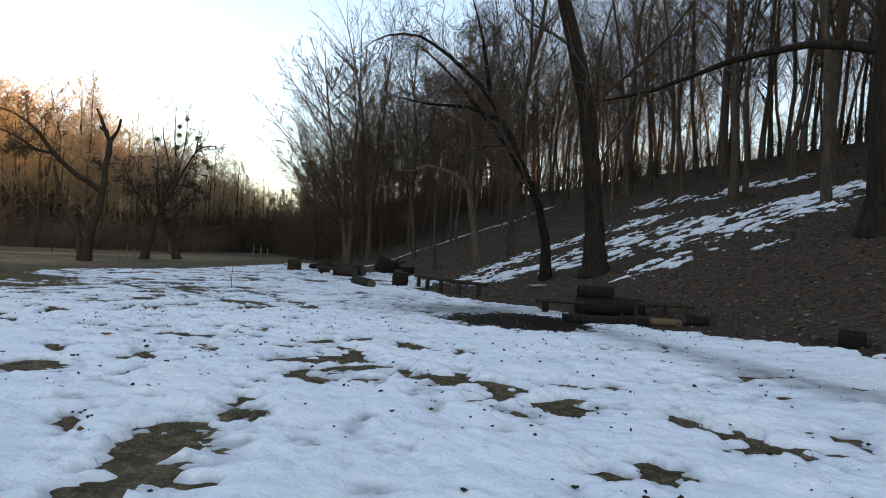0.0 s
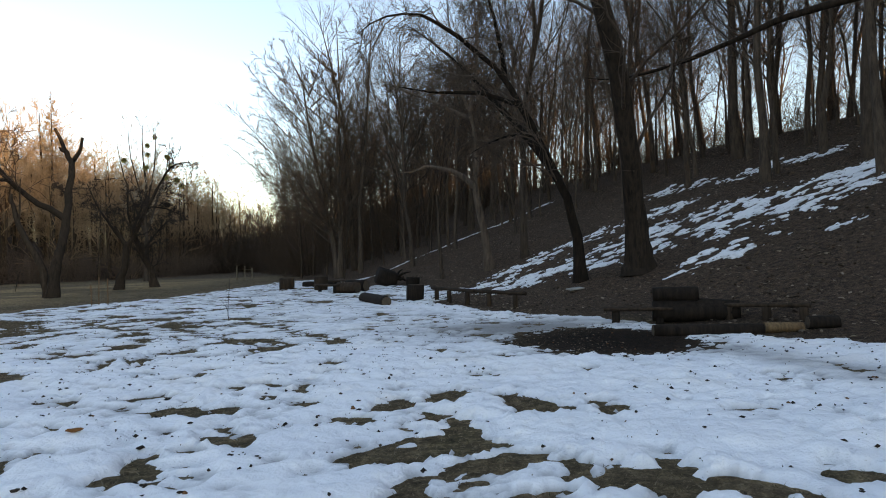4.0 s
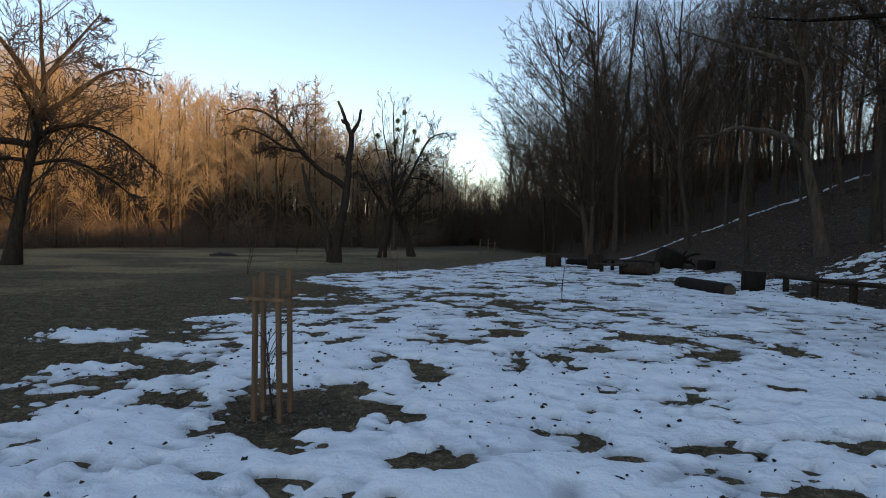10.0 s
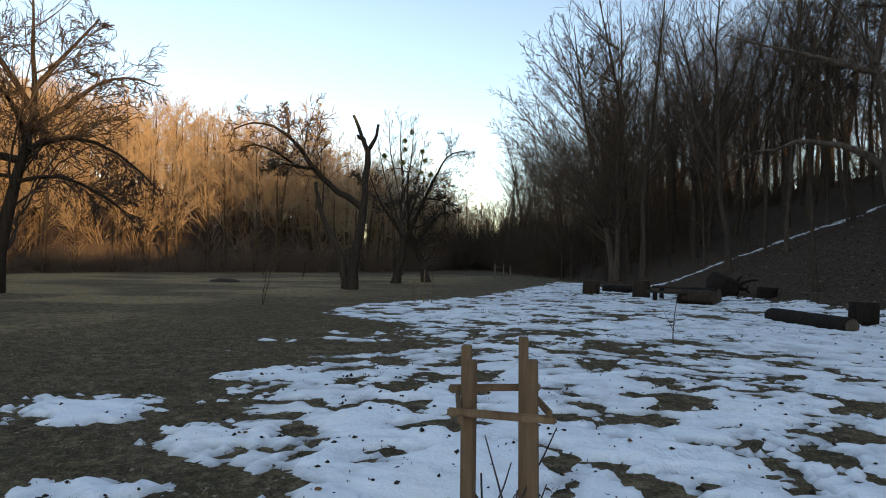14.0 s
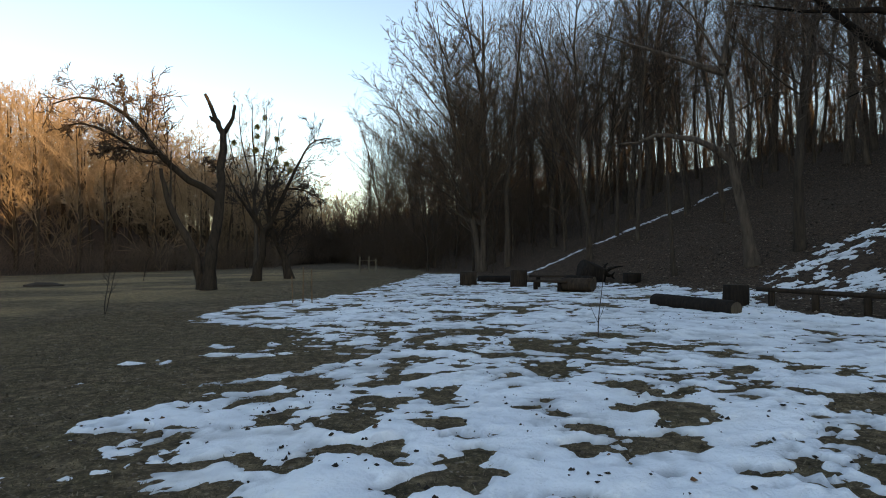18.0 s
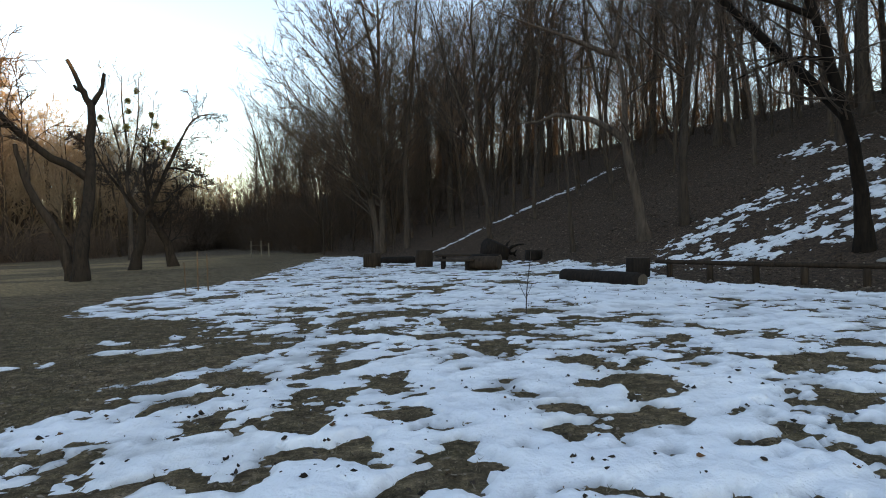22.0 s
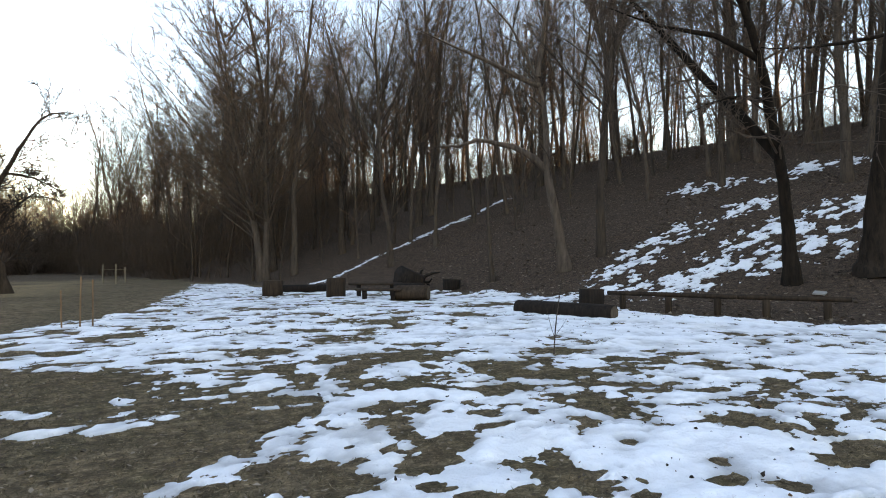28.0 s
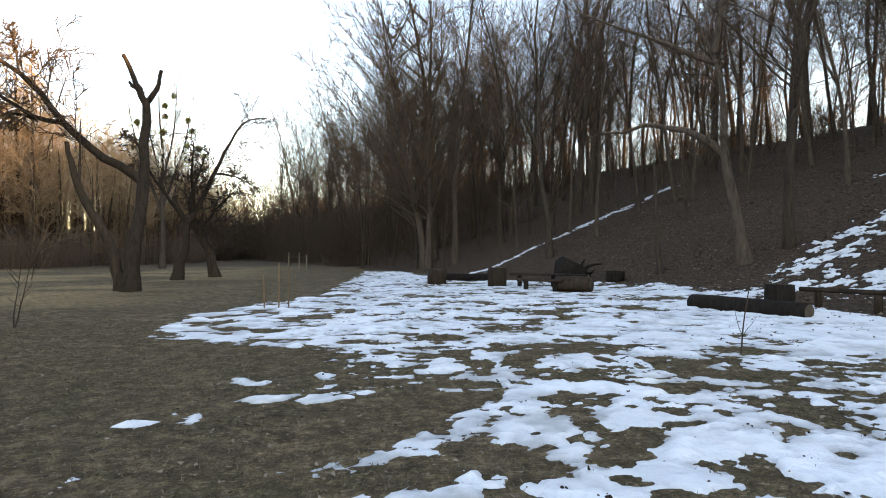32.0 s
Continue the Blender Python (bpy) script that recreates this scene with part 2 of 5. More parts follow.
def value_noise(x, y, seed=0):
    i, j = np.floor(x), np.floor(y)
    fx, fy = x - i, y - j
    fx, fy = fx * fx * (3 - 2 * fx), fy * fy * (3 - 2 * fy)
    i, j = i.astype(np.int64), j.astype(np.int64)
    a, b = hash2(i, j, seed), hash2(i + 1, j, seed)
    c, d = hash2(i, j + 1, seed), hash2(i + 1, j + 1, seed)
    return (a * (1 - fx) + b * fx) * (1 - fy) + (c * (1 - fx) + d * fx) * fy


def fbm(x, y, seed=0, octaves=4):
    total, amp, norm = 0.0, 1.0, 0.0
    for o in range(octaves):
        total = total + amp * value_noise(x * 2 ** o + 17.3 * o, y * 2 ** o - 9.1 * o, seed + o)
        norm += amp
        amp *= 0.5
    return total / norm


def step(a, b, v):
    q = np.clip((v - a) / (b - a), 0, 1)
    return q * q * (3 - 2 * q)


# ---- lie of the land ----
def slope_u(x, y):
    return x + 0.38 * (np.clip(y, -10, 130) - 21.3)


def west_edge_distance(x, y):
    """Metres into the western woods, along the normal of their edge."""
    edge_a = -((x + 56) * 0.753 - (y - 52) * 0.658)
    edge_b = -(x + 57 + 0.12 * (52 - y))
    edge_c = -(x + 35 + 0.05 * (y - 77))
    return np.maximum(np.minimum(edge_a, np.where(y > 77, edge_c, edge_a)), np.where(y < 52, edge_b, -999))


def terrain(x, y):
    x, y = np.asarray(x, float), np.asarray(y, float)
    u = slope_u(x, y)
    s = np.maximum(u - 3.0, 0)
    s = np.where(u < 5, np.maximum(0, (u - 1.0)) ** 2 / 8 * (u > 1), s)
    q = np.clip((s - 22) / 20, 0, 1)
    hill = 0.34 * np.where(s < 22, s, 22 + 20 * (q - q ** 3 + q ** 4 / 2))
    # unseen ridge behind the start, added to shade meadow and trees from the sun
    back = (5.0 + 7.0 * step(-56, -46, y) + 6.0 * step(-19, -12, y)) * step(2, -14, y) * step(14, 45, u)
    w = west_edge_distance(x, y)
    west = (0.46 - 0.1 * step(45, 68, y) - 0.2 * step(80, 115, y)) * np.maximum(0, w - 5) * (1 - 0.5 * step(40, 110, w))
    west = np.minimum(west, 26)
    bumps = 0.10 * (fbm(x * 0.35, y * 0.35, 5, 3) - 0.5) * (1 + 2 * step(3, 10, u)) + 0.06 * (fbm(x * 0.06, y * 0.06, 9, 2) - 0.5)
    return 0.05 + hill + back + west + bumps


def ground_at(x, y):
    return float(terrain(np.array([x]), np.array([y]))[0])


def spaced(lo, hi, a, b, fine, grow=1.13):
    mid = list(np.arange(a, b, fine))
    right, st = [b], fine
    while right[-1] < hi:
        st *= grow
        right.append(right[-1] + st)
    left, st = [a], fine
    while left[-1] > lo:
        st *= grow
        left.append(left[-1] - st)
    return np.array(sorted(set(left[1:] + mid + right)))


def grid_faces(nx, ny):
    i = np.arange(nx * ny).reshape(ny, nx)
    return np.stack([i[:-1, :-1], i[:-1, 1:], i[1:, 1:], i[1:, :-1]], -1).reshape(-1, 4)


def build_ground():
    xs = spaced(-900, 900, -28, 26, 0.3)
    ys = spaced(-600, 1100, -4, 62, 0.3)
    X, Y = np.meshgrid(xs, ys)
    Z = terrain(X, Y)
    me = mesh_from("ground", np.stack([X, Y, Z], -1).reshape(-1, 3), grid_faces(len(xs), len(ys)))
    u = slope_u(X, Y)
    n = fbm(X * 0.5, Y * 0.5, 31, 4) - 0.5
    near_rail = 2.2 * step(17.5, 20, Y) * step(29, 26, Y)
    rest = step(-1.5, 1.0, (u - 1.2 + near_rail) + n * 4)
    woods = step(-2, 2, west_edge_distance(X, Y) + n * 5)
    far = step(60, 75, Y)
    # bare earth only here, in the hollow and round the stakes
    dirt_and_shade = np.exp(-(((X - 1.75) / 1.9) ** 2 + ((Y - 13.3) / 2.0) ** 2) ** 2) + np.exp(-(((X + 8.2) / 0.7) ** 2 + ((Y - 9.4) / 0.6) ** 2))
    att = me.attributes.new("litter", "FLOAT", "POINT")
    att.data.foreach_set("value", np.clip(np.maximum(np.maximum(rest, woods), np.maximum(0.7 * far, dirt_and_shade)), 0, 1).ravel().astype(np.float32))
    wet = me.attributes.new("wet", "FLOAT", "POINT")
    soaked = np.exp(-(((X - 1.8) / 1.9) ** 2 + ((Y - 13.3) / 2.0) ** 2) ** 2) + 0.6 * np.exp(-(((X - 4.6) / 1.5) ** 2 + ((Y - 14.5) / 2.5) ** 2))
    wet.data.foreach_set("value", np.clip(soaked, 0, 1).ravel().astype(np.float32))
    # mask of the pale grass and painted sun streaks on the far meadow
    sun_streak = me.attributes.new("straw", "FLOAT", "POINT")
    far_field = step(-15, -24, X) * step(0.42, 0.6, fbm(X * 0.16, Y * 0.3, 151, 4)) * (1 - woods) * step(70, 55, Y) * 0.75
    sun_streak.data.foreach_set("value", np.clip(far_field, 0, 1).ravel().astype(np.float32))
    ob = part_mesh("ground", me, GROUND)
    return tagged(ob, "short brown winter grass running into a leaf-covered wooded slope", "ground", "", "structure")


build_ground()


# ---- snow ----
def build_snow():
    xs = np.concatenate([np.arange(-18, -13.5, 0.1), np.arange(-13.5, 3.0, 0.042), np.arange(3.0, 20, 0.11)])
    ys = np.concatenate([np.arange(-5.5, -1.6, 0.1), np.arange(-1.6, 17.5, 0.042), np.arange(17.5, 30, 0.075), np.arange(30, 66, 0.18)])
    X, Y = np.meshgrid(xs, ys)
    wx = X + 0.45 * (fbm(X * 1.6, Y * 1.6, 41, 4) - 0.5) + 0.26 * (fbm(X * 6, Y * 6, 43, 3) - 0.5)
    wy = Y + 0.45 * (fbm(X * 1.6, Y * 1.6, 47, 4) - 0.5) + 0.26 * (fbm(X * 6, Y * 6, 53, 3) - 0.5)
    west = np.interp(Y, (-6, -2, 3, 7, 8.6, 10.4, 12, 14, 15.5, 17, 18.5, 20, 22, 25, 28, 32, 44, 58), (-6.5, -9.3, -11, -10.6, -9.9, -9.7, -11.2, -11.6, -11.0, -10.5, -10.3, -12.6, -15.9, -16.1, -15, -13.5, -12.6, -12.2))
    east = np.interp(Y, (-2, 9.7, 12, 16, 20, 23, 25.5, 28, 31.5, 36, 38, 44, 58), (11, 7.3, 5.2, 3.2, 0.4, -1.2, -0.6, 0.0, -0.9, -3.3, -6.5, -9.0, -11.0))
    inside = np.minimum(np.minimum(X - west, (east - X) * 1.2), np.minimum(Y, 49 - Y) + 3.6 + 1.4 * np.sin(X * 0.7) + 0.9 * np.sin(X * 0.31 + 1))
    cover = np.clip(inside, -1.2, 0.55) + 0.9 * (fbm(X * 0.75, Y * 1.0, 61, 4) - 0.5) + 0.22 * (fbm(X * 4, Y * 5, 67, 3) - 0.5)
    holes = fbm(X * 1.5 + 0.3 * Y, Y * 2.6, 71, 4)
    far_holes = step(11.5, 17, Y) * (1 - 0.8 * step(9.5, 4.5, east - X) * step(25, 22.5, Y))
    cover = np.minimum(cover, (0.775 - 0.2 * far_holes - holes) * 1.3)
    ragged = fbm(X * 3.2, Y * 3.8, 73, 4) - 0.5 + 0.6 * (fbm(X * 9.5, Y * 12, 79, 3) - 0.5)

    def patch(x, y, rx, ry, deg, sign, soft):
        nonlocal cover
        reach = 1.5 * max(rx, ry) + 0.5
        i0, i1 = np.searchsorted(xs, (x - reach, x + reach))
        j0, j1 = np.searchsorted(ys, (y - reach, y + reach))
        if i1 <= i0 or j1 <= j0:
            return
        c, s = math.cos(radians(deg)), math.sin(radians(deg))
        dx, dy = wx[j0:j1, i0:i1] - x, wy[j0:j1, i0:i1] - y
        a, b = (dx * c + dy * s) / rx, (dy * c - dx * s) / ry
        d = (np.sqrt(a * a + b * b) - 1 + 1.2 * ragged[j0:j1, i0:i1]) * min(rx, ry)
        sub = cover[j0:j1, i0:i1]
        if sign < 0:
            cover[j0:j1, i0:i1] = np.minimum(sub, d * soft)
        else:
            cover[j0:j1, i0:i1] = np.maximum(sub, np.minimum(-d * soft, 0.45))

    def drift(x, y, rx, ry, deg):
        patch(x, y, rx * 0.9, ry * 0.68, deg, 1, 1.0)

    def melt(x, y, rx, ry, deg):
        patch(x, y, rx * 1.02, ry * 0.92, deg, -1, 1.8)

    def bed(x, y, rx, ry, deg):
        patch(x, y, rx * 1.05, ry * 0.98, deg, 1, 2.4)

    def hole(x, y, rx, ry, deg):
        patch(x, y, rx * 1.0, ry * 0.95, deg, -1, 2.4)

    # snow lying in the shade of the wooded slope, broken by leaves
    def streak(x, y, rx, ry, deg):
        patch(x, y, rx * 1.05, ry * 1.45, deg, 1, 1.0)

    streak(3.2, 26.0, 1.9, 0.83, 2)
    streak(5.6, 25.6, 1.9, 1.20, -3)
    streak(8.4, 25.3, 2.3, 1.50, -4)
    streak(11.0, 23.9, 2.5, 1.80, -14)
    streak(14.2, 23.0, 2.7, 1.35, -6)
    streak(17.0, 22.6, 1.7, 1.05, -4)
    streak(3.4, 29.3, 1.9, 0.68, 8)
    streak(6.6, 30.0, 2.3, 0.75, 0)
    streak(9.6, 29.8, 1.7, 0.60, -6)
    streak(8.0, 20.4, 1.6, 0.60, 8)
    streak(10.3, 18.6, 0.5, 0.30, 0)
    streak(12.9, 34.6, 1.7, 0.90, -40)
    streak(15.2, 31.2, 1.7, 0.75, -30)
    streak(17.0, 29.0, 1.3, 0.60, -50)
    streak(1.2, 27.6, 1.7, 0.60, -10)
    slope = step(2.2, 3.4, slope_u(X, Y))
    tufts = (fbm(X * 1.5, Y * 2.4, 83, 4) - 0.5) * 3.6 + (fbm(X * 3.2, Y * 5, 89, 2) - 0.5) * 2.4
    cover = np.where(slope > 0.5, np.minimum(cover, 0.42), cover) - slope * np.maximum(0, 0.22 + tufts) * 1.3
    # the trodden path climbing across the slope
    path_y = 46.0 + 0.42 * (X + 2) - 0.01 * (X + 2) ** 2
    on_path = 0.16 - np.abs(Y - path_y) * 0.5 + 0.75 * (fbm(X * 1.3, Y * 2.5, 97, 4) - 0.55)
    cover = np.where((X > -8) & (X < 9.5), np.maximum(cover, on_path), cover)
    # bare spots melted into the snow field
    melt(-4.39, 6.37, 0.25, 0.36, 13)
    melt(-3.67, 7.19, 0.20, 0.29, 14)
    melt(-2.85, 4.51, 0.15, 0.17, 8)
    melt(-1.65, 4.88, 0.18, 0.25, 10)
    melt(-1.97, 4.42, 0.23, 0.32, 9)
    melt(-1.86, 3.82, 0.28, 0.32, 7)
    melt(-1.88, 3.33, 0.24, 0.24, 6)
    melt(0.79, 5.23, 0.15, 0.23, 10)
    melt(1.27, 5.58, 0.28, 0.45, 9)
    melt(2.33, 5.21, 0.15, 0.25, 8)
    melt(2.67, 4.85, 0.12, 0.27, 10)
    melt(2.78, 4.59, 0.22, 0.28, 8)
    melt(1.57, 4.02, 0.18, 0.19, 8)
    melt(3.56, 5.08, 0.19, 0.15, 9)
    melt(-3.38, 8.21, 0.15, 0.20, 18)
    melt(-3.19, 8.12, 0.15, 0.19, 8)
    melt(-3.27, 6.05, 0.10, 0.10, 6)
    melt(1.93, 6.49, 0.30, 0.22, 5)
    melt(-3.39, 8.19, 0.17, 0.22, 2)
    melt(-3.66, 7.21, 0.20, 0.16, 1)
    melt(-7.78, 10.33, 0.37, 0.16, -1)
    melt(-4.05, 8.98, 0.23, 0.11, 1)
    melt(-6.52, 7.91, 0.30, 0.26, 12)
    melt(-6.75, 6.97, 0.09, 0.25, 16)
    melt(-3.37, 8.14, 0.20, 0.23, 13)
    melt(-6.47, 7.89, 0.26, 0.25, 18)
    melt(-8.44, 7.46, 0.21, 0.25, 18)
    melt(-8.11, 7.57, 0.11, 0.09, 19)
    melt(-7.97, 9.48, 0.62, 0.73, 18)
    melt(-7.18, 9.68, 0.26, 0.17, 18)
    melt(-6.55, 8.76, 0.24, 0.20, 18)
    melt(-7.27, 8.18, 0.14, 0.15, 18)
    melt(-7.33, 11.39, 0.23, 0.51, 18)
    melt(-5.49, 9.54, 0.12, 0.16, 17)
    melt(-4.29, 10.45, 0.17, 0.13, 18)
    melt(-4.18, 9.05, 0.23, 0.19, 18)
    melt(-3.83, 8.91, 0.25, 0.19, 18)
    melt(-2.92, 9.98, 0.11, 0.27, 18)
    melt(-2.84, 11.57, 0.19, 0.35, 18)
    melt(-4.15, 13.48, 0.38, 0.35, 18)
    melt(-5.05, 14.42, 0.52, 0.35, 18)
    melt(-4.62, 9.66, 0.31, 0.16, 18)
    melt(-7.35, 15.36, 0.54, 0.39, 18)
    melt(-7.97, 9.41, 0.54, 0.53, 18)
    melt(-7.11, 9.67, 0.32, 0.18, 18)
    melt(-7.54, 11.61, 0.15, 0.34, 20)
    melt(-7.14, 10.99, 0.18, 0.18, 19)
    melt(-6.59, 11.96, 0.21, 0.36, 21)
    melt(-4.16, 13.38, 0.49, 0.33, 20)
    melt(-3.72, 11.69, 0.21, 0.15, 18)
    melt(-4.66, 11.10, 0.14, 0.16, 18)
    melt(-3.24, 14.29, 0.31, 0.52, 20)
    melt(-5.04, 14.37, 0.53, 0.41, 21)
    melt(-6.11, 15.91, 0.58, 0.93, 22)
    melt(-9.36, 13.84, 0.21, 0.36, 22)
    melt(-9.32, 12.61, 0.22, 0.18, 22)
    melt(-10.34, 11.71, 0.14, 0.32, 20)
    melt(-5.93, 12.05, 0.24, 0.12, 20)
    melt(-7.49, 11.57, 0.19, 0.27, 18)
    melt(-7.18, 10.98, 0.19, 0.21, 17)
    melt(-7.96, 11.86, 0.14, 0.18, 17)
    melt(-9.50, 11.37, 0.17, 0.09, 17)
    melt(-8.77, 10.16, 0.20, 0.24, 17)
    melt(-8.22, 9.96, 0.24, 0.25, 16)
    melt(-7.73, 10.15, 0.38, 0.30, 16)
    melt(-10.34, 11.67, 0.15, 0.47, 18)
    melt(-10.10, 10.39, 0.41, 0.39, 17)
    melt(-9.28, 9.59, 0.26, 0.23, 17)
    melt(-6.64, 11.68, 0.17, 0.16, 17)
    melt(-5.88, 12.08, 0.25, 0.20, 17)
    melt(-6.17, 12.59, 0.19, 0.26, 17)
    melt(-5.90, 13.31, 0.27, 0.36, 18)
    melt(-5.00, 14.25, 0.67, 0.45, 19)
    melt(-4.35, 13.42, 0.21, 0.38, 17)
    melt(-9.22, 13.70, 0.22, 0.28, -6)
    melt(-9.85, 12.81, 0.47, 0.23, -7)
    melt(-9.23, 12.36, 0.43, 0.29, -7)
    melt(-10.04, 13.87, 0.32, 0.54, -6)
    melt(-7.96, 11.73, 0.13, 0.19, -7)
    melt(-7.50, 11.62, 0.32, 0.21, -6)
    melt(-8.27, 12.04, 0.21, 0.08, -6)
    melt(-7.89, 13.05, 0.35, 0.30, -7)
    melt(-11.02, 12.78, 0.30, 0.19, -7)
    melt(-10.42, 12.58, 0.16, 0.15, -7)
    melt(-11.66, 13.02, 0.13, 0.19, -7)
    melt(-10.41, 11.86, 0.18, 0.11, -6)
    melt(-11.02, 12.03, 0.19, 0.25, -6)
    melt(-7.21, 13.94, 0.56, 0.39, -7)
    melt(-9.50, 14.85, 0.25, 0.41, -6)
    melt(-4.98, 14.29, 0.68, 0.37, -6)
    melt(-6.33, 15.22, 1.01, 0.77, -6)
    melt(-6.98, 12.59, 0.16, 0.14, -5)
    melt(-5.89, 11.95, 0.25, 0.16, -6)
    melt(-6.54, 12.12, 0.16, 0.12, -7)
    melt(-5.75, 13.35, 0.24, 0.16, -7)
    melt(-11.01, 15.63, 0.44, 0.68, -7)
    melt(-1.82, 7.38, 0.42, 0.28, 8)
    melt(-1.32, 7.50, 0.41, 0.33, 8)
    melt(-0.85, 7.19, 0.38, 0.29, 8)
    melt(-0.42, 6.91, 0.31, 0.26, 8)
    melt(-0.09, 6.73, 0.35, 0.25, 7)
    melt(0.28, 6.57, 0.34, 0.22, 7)
    melt(0.59, 6.49, 0.24, 0.21, 7)
    melt(0.60, 6.14, 0.13, 0.23, 7)
    melt(0.54, 5.71, 0.12, 0.19, 6)
    melt(-1.39, 6.39, 0.24, 0.25, 7)
    melt(-1.58, 6.65, 0.12, 0.21, 7)
    melt(-1.12, 7.99, 0.13, 0.33, 9)
    melt(-0.33, 8.89, 0.29, 0.46, 9)
    melt(-1.14, 9.32, 0.23, 0.36, 10)
    melt(-1.71, 9.06, 0.18, 0.19, 10)
    melt(-2.04, 8.51, 0.24, 0.16, 9)
    melt(-1.09, 6.86, 0.18, 0.11, 8)
    melt(-0.92, 6.42, 0.12, 0.09, 7)
    melt(0.38, 7.10, 0.11, 0.10, 8)
    melt(-2.87, 9.10, 0.16, 0.16, 10)
    melt(-1.34, 8.34, 0.13, 0.18, 9)
    melt(-1.67, 5.43, 0.11, 0.14, 7)
    melt(-1.88, 4.16, 0.29, 0.33, 8)
    melt(-1.88, 3.67, 0.27, 0.24, 7)
    melt(-1.87, 3.38, 0.22, 0.16, 7)
    melt(-1.62, 4.84, 0.16, 0.15, 9)
    melt(-2.86, 4.48, 0.16, 0.13, 9)
    melt(1.24, 5.53, 0.23, 0.25, 10)
    melt(0.76, 5.19, 0.16, 0.15, 9)
    melt(1.59, 3.95, 0.16, 0.11, 7)
    melt(2.73, 4.61, 0.34, 0.15, 8)
    # islands of snow left on the grass
    drift(-12.86, 11.89, 0.71, 0.66, 18)
    drift(-12.66, 11.77, 0.65, 0.64, 21)
    drift(-10.84, 10.10, 0.46, 0.45, 19)
    drift(-10.94, 11.36, 0.53, 0.63, 20)
    drift(-11.81, 13.51, 0.50, 0.77, 22)
    drift(-9.87, 9.07, 0.42, 0.28, 18)
    drift(-10.38, 9.47, 0.37, 0.22, 19)
    drift(-9.80, 9.84, 0.28, 0.31, 20)
    drift(-8.98, 8.93, 0.27, 0.13, 18)
    drift(-8.64, 9.10, 0.23, 0.37, 18)
    drift(-9.33, 10.29, 0.27, 0.65, 19)
    drift(-10.91, 9.68, 0.28, 0.30, 20)
    drift(-12.26, 13.86, 0.50, 0.41, 1)
    drift(-11.23, 13.66, 0.51, 0.46, 1)
    drift(-10.41, 13.55, 0.27, 0.31, 1)
    # thawed grass at the end of the walk, where only beds of snow remain
    reach = np.hypot(X + 11.7, Y - 11.2)
    bearing = np.degrees(np.arctan2(X + 11.7, Y - 11.2))
    thaw = step(9.6, 8.4, reach) * step(1.8, 2.3, reach) * step(-48, -38, bearing) * step(66, 58, bearing)
    cover = cover * (1 - thaw) + thaw * (-0.2 + 0.24 * (fbm(X * 2.2, Y * 2.8, 141, 3) - 0.5) + step(5.0, 7.0, reach) * step(-16, 4, bearing) * (0.14 + 0.8 * (fbm(X * 1.9, Y * 4.4, 143, 4) - 0.5)))
    bed(-10.42, 15.99, 0.36, 0.60, -26)
    bed(-10.32, 15.64, 0.20, 0.32, -26)
    bed(-10.21, 17.17, 0.20, 0.40, -26)
    bed(-10.25, 17.46, 0.14, 0.24, -26)
    bed(-10.30, 16.75, 0.09, 0.32, -26)
    bed(-10.79, 16.47, 0.11, 0.09, -26)
    bed(-11.01, 16.28, 0.11, 0.07, -26)
    bed(-10.99, 16.05, 0.21, 0.08, -26)
    bed(-11.28, 15.93, 0.15, 0.09, -26)
    bed(-10.54, 16.96, 0.11, 0.10, -26)
    bed(-10.58, 16.66, 0.09, 0.12, -26)
    bed(-11.11, 14.83, 0.16, 0.11, -26)
    bed(-11.14, 15.02, 0.08, 0.08, -26)
    bed(-10.60, 14.68, 0.21, 0.18, -26)
    bed(-10.38, 14.65, 0.16, 0.30, -26)
    bed(-10.33, 14.36, 0.23, 0.10, -26)
    bed(-10.78, 14.54, 0.20, 0.09, -26)
    bed(-10.14, 14.24, 0.13, 0.08, -26)
    bed(-10.29, 14.88, 0.10, 0.15, -26)
    bed(-10.36, 15.18, 0.14, 0.12, -26)
    bed(-9.79, 14.86, 0.26, 0.38, -26)
    bed(-10.00, 14.96, 0.15, 0.18, -26)
    bed(-9.75, 14.66, 0.13, 0.27, -26)
    bed(-9.91, 14.54, 0.13, 0.10, -26)
    bed(-9.12, 15.93, 0.79, 0.46, -26)
    bed(-9.54, 16.47, 0.46, 0.35, -26)
    bed(-9.01, 15.37, 0.36, 0.36, -26)
    bed(-9.57, 15.39, 0.21, 0.27, -26)
    bed(-9.35, 15.16, 0.24, 0.21, -26)
    bed(-8.95, 15.09, 0.17, 0.24, -26)
    bed(-9.85, 16.24, 0.24, 0.25, -26)
    bed(-9.39, 17.19, 0.62, 0.28, -26)
    bed(-9.83, 17.52, 0.44, 0.17, -26)
    bed(-8.41, 15.83, 0.25, 0.19, -26)
    bed(-8.45, 16.31, 0.27, 0.18, -26)
    bed(-8.86, 16.78, 0.28, 0.19, -26)
    bed(-9.41, 18.54, 0.34, 0.52, -26)
    bed(-8.79, 18.73, 0.54, 0.45, -26)
    bed(-7.84, 19.04, 0.52, 0.38, -27)
    bed(-8.66, 17.86, 0.43, 0.18, -26)
    bed(-7.98, 17.32, 0.37, 0.15, -26)
    bed(-8.03, 16.88, 0.25, 0.13, -26)
    bed(-7.47, 16.60, 0.16, 0.20, -26)
    bed(-6.82, 18.05, 0.49, 0.27, -26)
    bed(-10.21, 19.27, 0.27, 0.39, -26)
    bed(-10.21, 18.34, 0.15, 0.23, -26)
    bed(-10.96, 19.00, 0.28, 0.34, -26)
